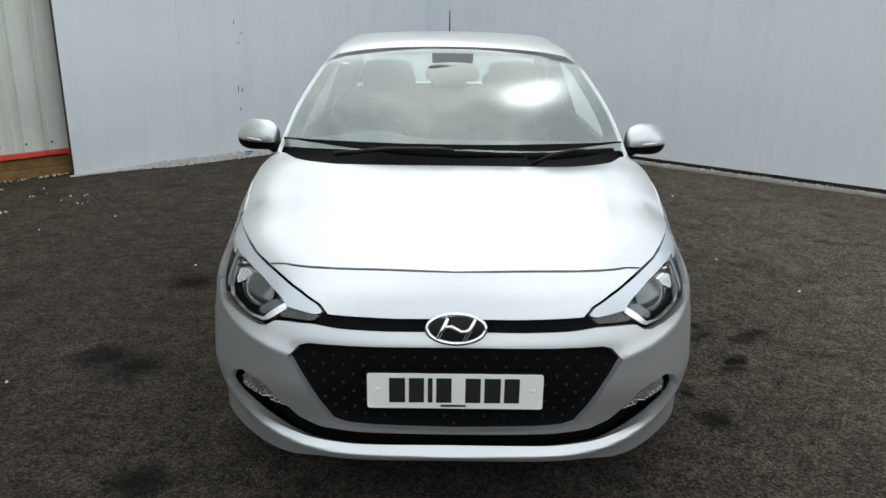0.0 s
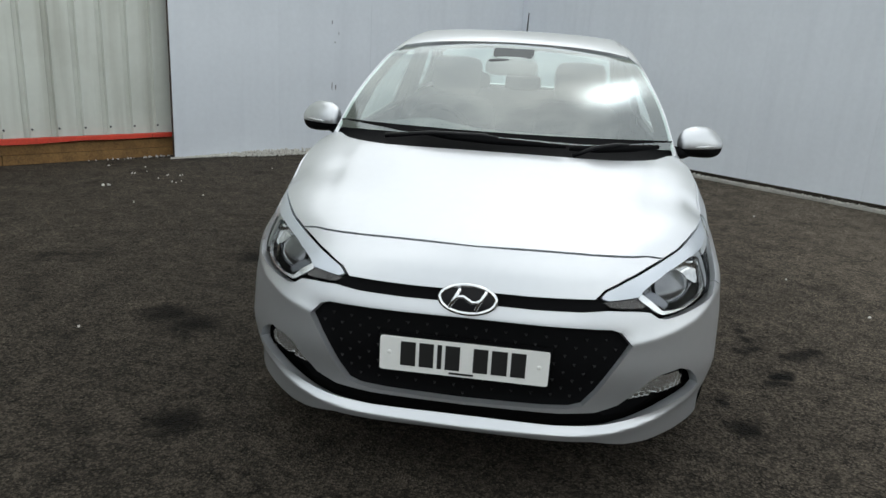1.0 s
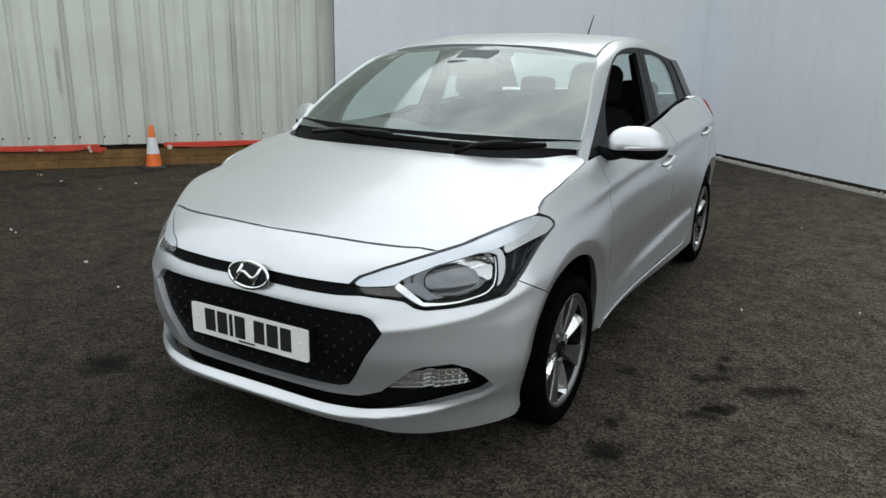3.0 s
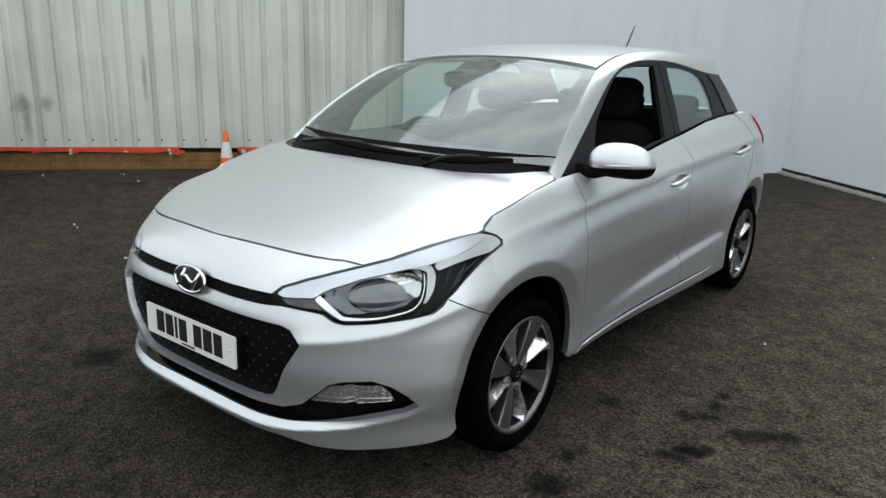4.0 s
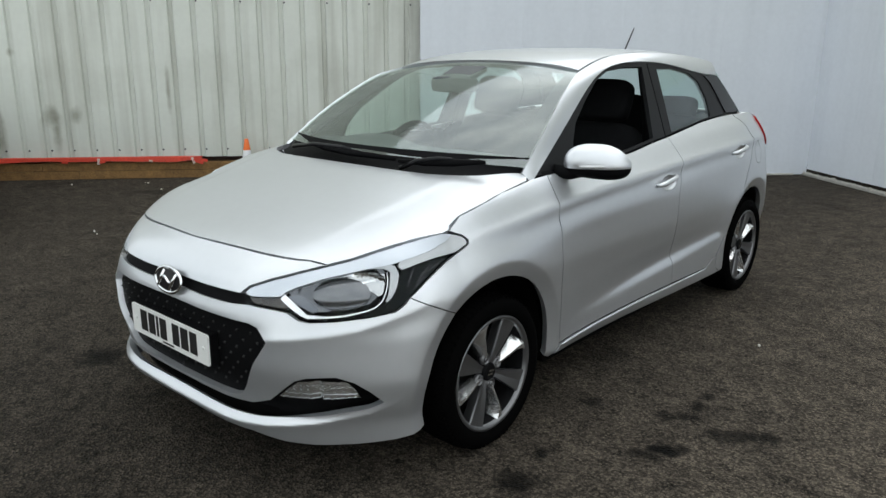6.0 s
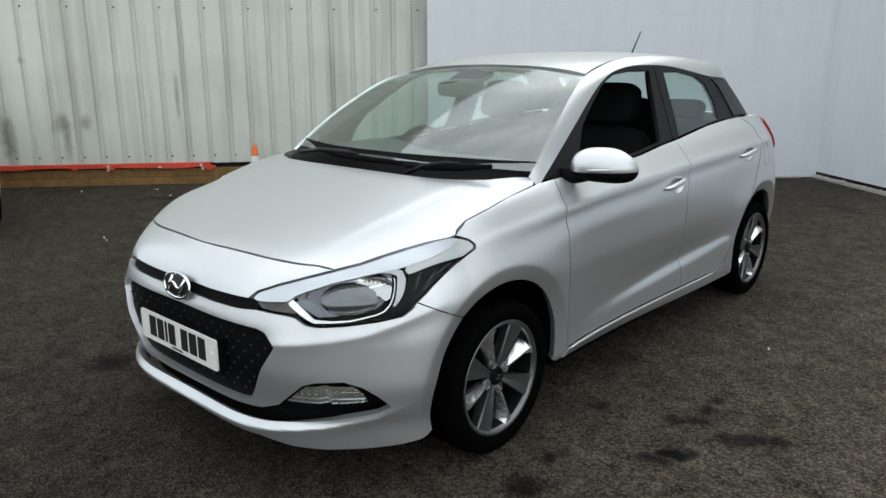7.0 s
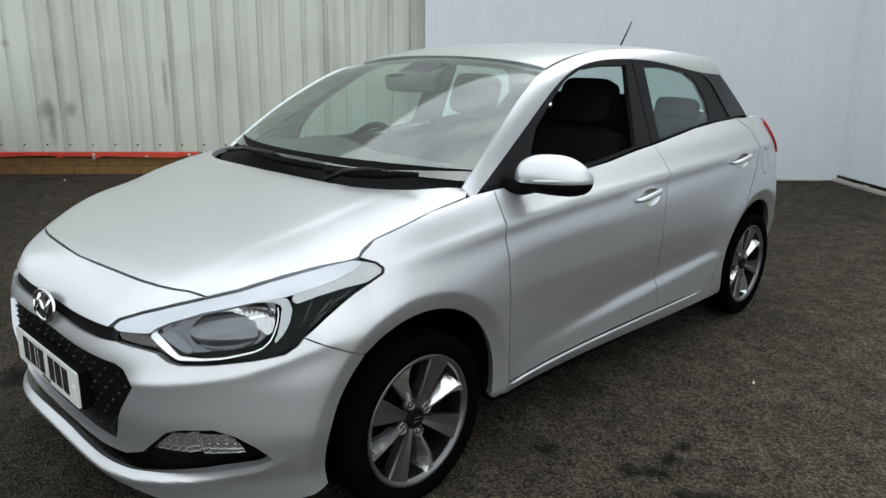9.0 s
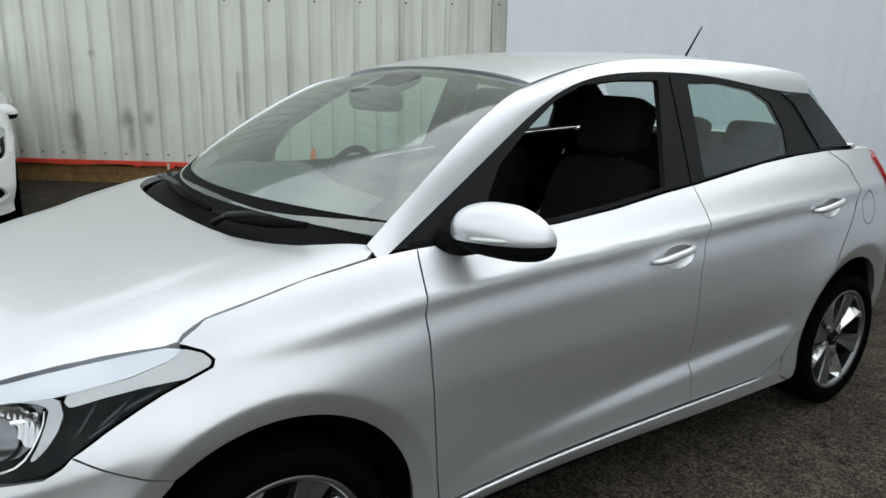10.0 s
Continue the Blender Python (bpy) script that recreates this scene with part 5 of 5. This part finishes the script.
def weathered(name, color, rough, streak, dirt, lean=(1, 1, 1), stains=()):
    """Painted sheet with vertical dirt streaks and blotches laid out over the whole yard."""
    m = shader(name, color, rough, vary=.04, scale=2)
    n, l = m.node_tree.nodes, m.node_tree.links
    b, where = n["Principled BSDF"], n.new("ShaderNodeNewGeometry")
    base = b.inputs["Base Color"].links[0].from_socket
    for size, low, high, amount, tint in (((7, 7, .35), .48, .75, streak, dirt), ((1.1, 1.1, 1.3), .5, .8, streak * .7, dirt), ((.35, .35, .25), .35, .75, .10, lean)):
        stretch, tex, rng, mix = n.new("ShaderNodeMapping"), n.new("ShaderNodeTexNoise"), n.new("ShaderNodeMapRange"), n.new("ShaderNodeMix")
        stretch.inputs["Scale"].default_value = size
        tex.inputs["Scale"].default_value, tex.inputs["Detail"].default_value = 1, 5
        rng.inputs["From Min"].default_value, rng.inputs["From Max"].default_value, rng.inputs["To Max"].default_value = low, high, amount
        mix.data_type, mix.blend_type = "RGBA", "MULTIPLY"
        mix.inputs[7].default_value = (*tint, 1)
        l.new(where.outputs["Position"], stretch.inputs["Vector"])
        l.new(stretch.outputs[0], tex.inputs["Vector"])
        l.new(tex.outputs["Fac"], rng.inputs["Value"])
        l.new(rng.outputs[0], mix.inputs[0])
        l.new(base, mix.inputs[6])
        base = mix.outputs[2]
    warp = n.new("ShaderNodeTexNoise")
    warp.inputs["Scale"].default_value, warp.inputs["Detail"].default_value = 9, 6
    l.new(where.outputs["Position"], warp.inputs["Vector"])
    for x, y, z, wide, high in stains:
        off, size, far, rng, more, mix = (n.new(k) for k in ("ShaderNodeVectorMath", "ShaderNodeVectorMath", "ShaderNodeVectorMath", "ShaderNodeMapRange", "ShaderNodeMath", "ShaderNodeMix"))
        off.operation, off.inputs[1].default_value = "SUBTRACT", (x, y, z)
        size.operation, size.inputs[1].default_value = "MULTIPLY", (1 / wide, 1 / wide, 1 / high)
        far.operation, more.operation = "LENGTH", "ADD"
        for key, v in (("From Min", .7), ("From Max", 1.6), ("To Min", .75), ("To Max", 0)):
            rng.inputs[key].default_value = v
        mix.data_type, mix.blend_type = "RGBA", "MULTIPLY"
        mix.inputs[7].default_value = (*dirt, 1)
        l.new(where.outputs["Position"], off.inputs[0])
        l.new(off.outputs[0], size.inputs[0])
        l.new(size.outputs[0], far.inputs[0])
        l.new(far.outputs["Value"], more.inputs[0])
        l.new(warp.outputs["Fac"], more.inputs[1])
        l.new(more.outputs[0], rng.inputs["Value"])
        l.new(rng.outputs[0], mix.inputs[0])
        l.new(base, mix.inputs[6])
        base = mix.outputs[2]
    l.new(base, b.inputs["Base Color"])
    return m


HOARDING = weathered("painted_hoarding", (.69, .72, .768), .45, .12, (.62, .63, .66), (.80, .84, .92))
CLADDING = weathered("grey_green_cladding", (.62, .64, .585), .5, .42, (.42, .40, .34), (.86, .86, .84),
                     [(-6.6, 2.25, .72, .11, .15), (-6.43, 2.46, .74, .08, .11), (-6.81, 1.99, 1.44, .05, .05), (-6.95, 1.82, .50, .07, .40), (-6.57, 2.29, .55, .05, .30), (-6.99, 1.78, .62, .09, .28), (-6.02, 2.96, .92, .03, .3), (-5.77, 3.26, 1.05, .03, .3)])
RED_TRIM = shader("orange_red_flashing", (.60, .055, .028), .5, vary=.25, scale=5)
TIMBER = shader("timber_sleeper", (.205, .112, .038), .85, vary=.5, scale=7, bump=.4, bump_scale=30)
CONCRETE = shader("pale_concrete", (.36, .35, .32), .9, vary=.25, scale=8, bump=.4, bump_scale=40)
STONE = shader("white_stone", (.50, .48, .44), .85, vary=.25, scale=30)
# rust of the hoarding backing, and the painted shade of the flashing gap
RUST_AND_SHADE = shader("rusty_batten_and_shade", (.05, .03, .02), .9, vary=.4, scale=6)
ORANGE = shader("cone_orange", (.85, .17, .03), .5, vary=.08)
BAND = shader("cone_reflective_band", (.75, .76, .78), .35, vary=.06)
CONE_BASE = shader("cone_black_base", (.035, .035, .035), .8, vary=.2)
BLUE = shader("blue_plastic", (.05, .12, .4), .5, vary=.1)
SCUFF = shader("black_scuff", (.06, .06, .065), .8, vary=.4, scale=40)
TAPE = shader("torn_pale_tape", (.62, .55, .48), .7, vary=.2, scale=20)

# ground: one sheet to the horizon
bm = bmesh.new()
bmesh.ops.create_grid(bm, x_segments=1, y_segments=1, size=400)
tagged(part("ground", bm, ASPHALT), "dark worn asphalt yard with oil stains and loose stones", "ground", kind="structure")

STEEL_A, STEEL_B = (-9.5, -1.28), (1.2, 11.76)
HOARD_A, HOARD_C, HOARD_B = (-3.75, 5.385), (-.27, 8.90), (5.9, 3.34)


def gable(x):
    """Height of the gabled building along its wall."""
    return max(4.2, 9.3 - .86 * abs(x - 4.4))


def cladding_sheet(wall, x0, tops, low=.25, pitch=.2454, screws=True):
    """One profiled sheet with four grooves and its row of fixing screws."""
    line = [(0, 0)]
    for k in range(4):
        c = pitch * (k + .5)
        line += [(c - .032, 0), (c - .018, .032), (c + .018, .032), (c + .032, 0)]
    line.append((4 * pitch, 0))
    verts, faces = [], []
    for x, y in line:
        u = x / (4 * pitch)
        verts += [(x0 + x, y, low), (x0 + x, y, tops[0] + (tops[1] - tops[0]) * u), (x0 + x, y + .004, low)]
    for i in range(len(line) - 1):
        faces += [(i * 3, i * 3 + 3, i * 3 + 4, i * 3 + 1), (i * 3, i * 3 + 2, i * 3 + 5, i * 3 + 3)]
    ob = mesh_part("cladding_sheet", verts, faces, CLADDING, wall)
    if screws:
        for k in range(4):
            v, f = lathe([(-.010, .0), (-.010, .007), (-.006, .011), (.0, .011)], 8)
            for high in ((.34, 2.02) if k % 2 else (.34,)):
                mesh_part("screw", [(x0 + pitch * (k + .5) + .045 + y, x, high + z) for x, y, z in v], f, SCUFF, ob)
    return ob


def steel_building():
    m = wall_frame(STEEL_A, STEEL_B)
    length = math.dist(STEEL_A, STEEL_B)
    xs = [8.7887 + .9816 * k for k in range(-9, 9)]
    # core behind the sheets, following the gable
    pts = [(-.1, .27)] + [(length, .27)] + [(length, gable(length)), (10.33, gable(10.33)), (4.4, gable(4.4)), (-.1, gable(-.1))]
    n = len(pts)
    verts = [(x, .06, z) for x, z in pts] + [(x, .26, z) for x, z in pts]
    faces = [tuple(range(n)), tuple(range(n, 2 * n))[::-1]] + [(i, i + n, (i + 1) % n + n, (i + 1) % n) for i in range(n)]
    wall = mesh_part("wall_west", verts, faces, CLADDING)
    wall.matrix_basis = m
    tagged(wall, "grey-green profiled steel cladding streaked with dirt", "wall", kind="structure")
    for x in xs:
        if x + .99 < length:
            cladding_sheet(wall, x, (gable(x) + .02, gable(x + .9816) + .02), screws=2.5 < x < 9)
    # added dark sheet puts the shade of the flashing gap into colour
    bm = bmesh.new()
    box(bm, (9.0, .03, .36), (4.4, .125, .18))
    part("cavity_shade", bm, RUST_AND_SHADE, wall, "dark sheet standing in for the shaded cavity behind the sleepers")
    # red flashing in lengths, a little uneven
    rng = random.Random(4)
    x = 0.0
    while x < 8.85:
        if 6.1 < x < 6.8:
            x = 6.86        # a length is missing here
        w = min(rng.uniform(1.5, 2.6), (6.2 if x < 6.1 else 8.86) - x)
        verts, faces, k = [], [], 0
        steps = 26
        for i in range(steps + 1):
            px = x + w * i / steps
            drop = rng.uniform(0, .005) + .010 * math.sin(px * 5.3) * math.sin(px * 1.9) + .014 * math.exp(-((px - 5.9) / .12) ** 2)
            verts += [(px, -.012, .262), (px, -.036, .256), (px, -.038, .214 - drop), (px, -.010, .208 - drop)]
        for i in range(steps):
            for a in range(3):
                faces.append((i * 4 + a, i * 4 + 4 + a, i * 4 + 5 + a, i * 4 + 1 + a))
        mesh_part("flashing", verts, faces, RED_TRIM, wall, "chipped orange-red flashing strip")
        x += w + .003
    # ragged bits hanging off the flashing
    for px, wdt, hgt in ((6.16, .12, .060), (6.23, .07, .035), (6.10, .03, .075), (5.07, .09, .045), (5.04, .03, .07), (4.67, .07, .035), (5.62, .04, .02), (6.92, .05, .045)):
        bm = bmesh.new()
        box(bm, (wdt, .004, hgt), (px, -.043, .212), .001, pose(0, 0, 0, 0, rng.uniform(-20, 20), 0))
        part("torn_tape", bm, TAPE if wdt < .07 else RED_TRIM, wall)
    # timber sleepers along the foot
    plinth = None
    x = 0.0
    for row, (z0, z1) in enumerate(((.0, .094), (.098, .190))):
        x = -.4 * row
        while x < 8.9:
            w = min(2.4, 8.92 - x)
            bm = bmesh.new()
            box(bm, (w - .006, .10, z1 - z0), (x + w / 2, .055 + .006 * row, (z0 + z1) / 2), .006)
            if plinth is None:
                plinth = part("plinth", bm, TIMBER)
                plinth.matrix_basis = m
                tagged(plinth, "brown timber sleepers stacked under the cladding", "plinth", kind="structure")
            else:
                part("sleeper", bm, TIMBER, plinth)
            x += 2.4
    return wall


def hoarding(name, a, b, low, label):
    """A run of painted boards 1.22 m wide on a dark backing."""
    m, length = wall_frame(a, b), math.dist(a, b)
    bm = bmesh.new()
    box(bm, (length, .05, 2.30 - low), (length / 2, .050, (2.30 + low) / 2))
    wall = part(name, bm, RUST_AND_SHADE)
    wall.matrix_basis = m
    tagged(wall, label, "wall", kind="structure")
    board = None
    x = 0.0
    while x < length - .05:
        w = min(1.22, length - x)
        if w > 1.21 and board is not None:
            ob = new("board", board.data)
            ob.parent = wall
        else:
            bm = bmesh.new()
            box(bm, (w - .0008, .018, 2.32 - low), (w / 2, .009, (2.32 + low) / 2), .0006)
            ob = part("board", bm, HOARDING, wall)
            board = board or ob
        ob.location = (x, random.uniform(-.0006, .0006), 0)
        x += w
    return wall


steel_building()
hoarding("wall_north", HOARD_A, HOARD_C, .006, "white-painted board hoarding with faint scuffs")
east = hoarding("wall_east", HOARD_C, HOARD_B, .075, "white-painted board hoarding above a concrete edge")

# second building behind the east hoarding
off = Vector((.66, .75, 0)) * .6
m2 = Matrix.Translation(off) @ wall_frame(HOARD_C, HOARD_B)
bm = bmesh.new()
box(bm, (10, .2, 4.6), (4, .16, 2.3))
back = part("wall_back", bm, CLADDING)
back.matrix_basis = m2
tagged(back, "beige profiled steel building behind the hoarding", "wall", kind="structure")
for k in range(9):
    cladding_sheet(back, -.8 + .9816 * k, (4.6, 4.6), low=1.9, screws=False)


def stones(name, label, spots, size, seed, material=STONE):
    """Many small broken stones as one object; spots yields their places."""
    rng = random.Random(seed)
    verts, faces = [], []
    ico = bmesh.new()
    bmesh.ops.create_icosphere(ico, subdivisions=1, radius=1)
    shape = [v.co.copy() for v in ico.verts]
    tris = [tuple(v.index for v in f.verts) for f in ico.faces]
    ico.free()
    for x, y, z in spots(rng):
        r = rng.uniform(*size)
        turn = Euler((rng.uniform(0, 6), rng.uniform(0, 6), rng.uniform(0, 6))).to_matrix()
        s = Vector((r * rng.uniform(.7, 1.4), r * rng.uniform(.7, 1.2), r * rng.uniform(.5, .8)))
        k = len(verts)
        for p in shape:
            q = turn @ Vector((p.x * s.x, p.y * s.y, p.z * s.z)) * rng.uniform(.8, 1.15)
            verts.append((x + q.x, y + q.y, max(.001, z + q.z)))
        faces += [tuple(i + k for i in t) for t in tris]
    return tagged(mesh_part(name, verts, faces, material), label, "gravel", kind="stuff")


def along_north(rng):
    m = wall_frame(HOARD_A, HOARD_C)
    for _ in range(3200):
        x = -.05 + 4.8 * rng.random() ** 1.1
        thick = min(1, max(.15, 1.25 - abs(x - 1.5) / 1.8)) * min(1, .12 + max(0, x) * 1.1)
        d = .015 + .17 * rng.random() * thick
        z = max(0, (.055 * thick) * (1 - d / .2)) * rng.uniform(.4, 1)
        yield tuple(m @ Vector((x, -d, z + .006)))


def along_east(rng):
    m = wall_frame(HOARD_C, HOARD_B)
    for _ in range(500):
        x, d = 8.2 * rng.random(), .01 + .06 * rng.random()
        yield tuple(m @ Vector((x, -d, .03 + rng.uniform(0, .012))))


def scattered(rng):
    for x, y in ((-4.11, 4.73), (-3.77, 4.78), (-3.67, 4.43), (-3.63, 4.61), (-3.38, 4.31), (-3.34, 4.49), (-3.25, 4.52), (-3.15, 4.2), (-3.11, 4.26), (-2.66, 3.81), (-3.07, 3.38),
                 (-3.6, 3.85), (-2.62, 5.28), (-6.11, 2.18), (-5.64, 2.84), (-3.69, 1.34), (-3.6, 1.32), (-5.14, 2.75)):
        for _ in range(rng.choice((1, 1, 2, 3))):
            yield x + rng.uniform(-.03, .03), y + rng.uniform(-.03, .03), .005
    foot = wall_frame(STEEL_A, STEEL_B)
    for _ in range(45):
        yield tuple(foot @ Vector((8.9 - abs(rng.gauss(0, .45)), -.02 - .05 * rng.random(), .006)))
    for _ in range(22):
        x, y = rng.uniform(-5, 4), rng.uniform(-.5, 8)
        if not (-1.0 < x < 1.0 and -.2 < y < 4.2) and y < 8.3 - abs(x + .27) * 1.02:
            yield x, y, .004


stones("gravel", "pale broken stones heaped along the hoarding foot", along_north, (.006, .016), 1)
stones("gravel", "pale chippings on the concrete edge", along_east, (.006, .014), 2)
stones("loose_stones", "loose white chippings on the asphalt", scattered, (.006, .015), 3)

# concrete edge under the east hoarding
m = wall_frame(HOARD_C, HOARD_B)
kerb = None
for k in range(9):
    bm = bmesh.new()
    box(bm, (.908, .10, .030), (.455 + .914 * k, -.012, .014), .006)
    if kerb is None:
        kerb = tagged(part("kerb", bm, CONCRETE), "pale concrete edging strip along the hoarding", "kerb", kind="structure")
        kerb.matrix_basis = m
    else:
        part("kerb_stone", bm, CONCRETE, kerb)

# scuffs on the north hoarding
m = wall_frame(HOARD_A, HOARD_C)
for x, z, w, h in ((1.905, .78, .010, .10), (1.955, .77, .014, .06), (1.92, .55, .012, .045), (1.90, 1.52, .010, .05), (1.99, 1.40, .008, .04), (1.94, 1.30, .008, .03)):
    n = 9
    verts = [(x + w * .5 * math.cos(6.283 * i / n) * (1 + .4 * math.sin(3 * i)), -.0015, z + h * .5 * math.sin(6.283 * i / n)) for i in range(n)]
    verts += [(a, -.0006, c) for a, _, c in verts]
    faces = [tuple(range(n))] + [(i, (i + 1) % n, (i + 1) % n + n, i + n) for i in range(n)]
    ob = mesh_part("scuff_mark", verts, faces, SCUFF)
    ob.matrix_basis = m
    tagged(ob, "small black scuff on the white hoarding", "mark", group="scuffs on the hoarding")


def traffic_cone(m):
    cone = thing("traffic_cone", "orange traffic cone with a white band, by the sleepers", "cone", m)
    bm = bmesh.new()
    box(bm, (.24, .24, .03), (0, 0, .015), .012)
    part("base", bm, CONE_BASE, cone, "black rubber base")
    radius = lambda z: .086 - .150 * (z - .03) / .45 * .43
    for name, z0, z1, mat_ in (("lower_cone", .03, .165, ORANGE), ("band", .165, .345, BAND), ("top_cone", .345, .47, ORANGE)):
        grow = .002 if name == "band" else 0
        rings = [(z0, radius(z0) + grow), ((z0 + z1) / 2, radius((z0 + z1) / 2) + grow), (z1, radius(z1) + grow)]
        if name == "top_cone":
            rings += [(.475, .014), (.472, .008)]
        v, f = lathe(rings, 28, "z")
        mesh_part(name, v, f, mat_, cone, {"band": "white reflective sleeve"}.get(name, "bright orange plastic"), smooth=True)
    return cone


traffic_cone(pose(-5.09, 3.82, 0, 0, 0, 51))
bm = bmesh.new()
box(bm, (.09, .03, .012), (0, 0, .006), .003)
scrap = tagged(part("plastic_scrap", bm, BLUE), "small blue plastic scrap among the stones", "litter")
scrap.matrix_basis = pose(-2.33, 6.72, .05, 0, 0, 30)


# ---------------------------------------------------------------- the cars
hatch = build_hatchback(SILVER, None, "silver five-door hatchback parked on asphalt, front passenger window down")
finish_hatchback(hatch, SILVER)
WHITE_AT = pose(-4.15, .045, 0, 0, 0, 85)
white = build_hatchback(WHITE_PAINT, WHITE_AT, "white hatchback parked beside the steel-clad building")
finish_hatchback(white, WHITE_PAINT)
# this one has its door mirrors set lower and closer in
for ob in white.children:
    if ob.name.startswith("door_mirror"):
        inward = -.075 if ob.data.vertices[0].co.x > 0 else .075
        ob.location = (inward, 0, -.105)
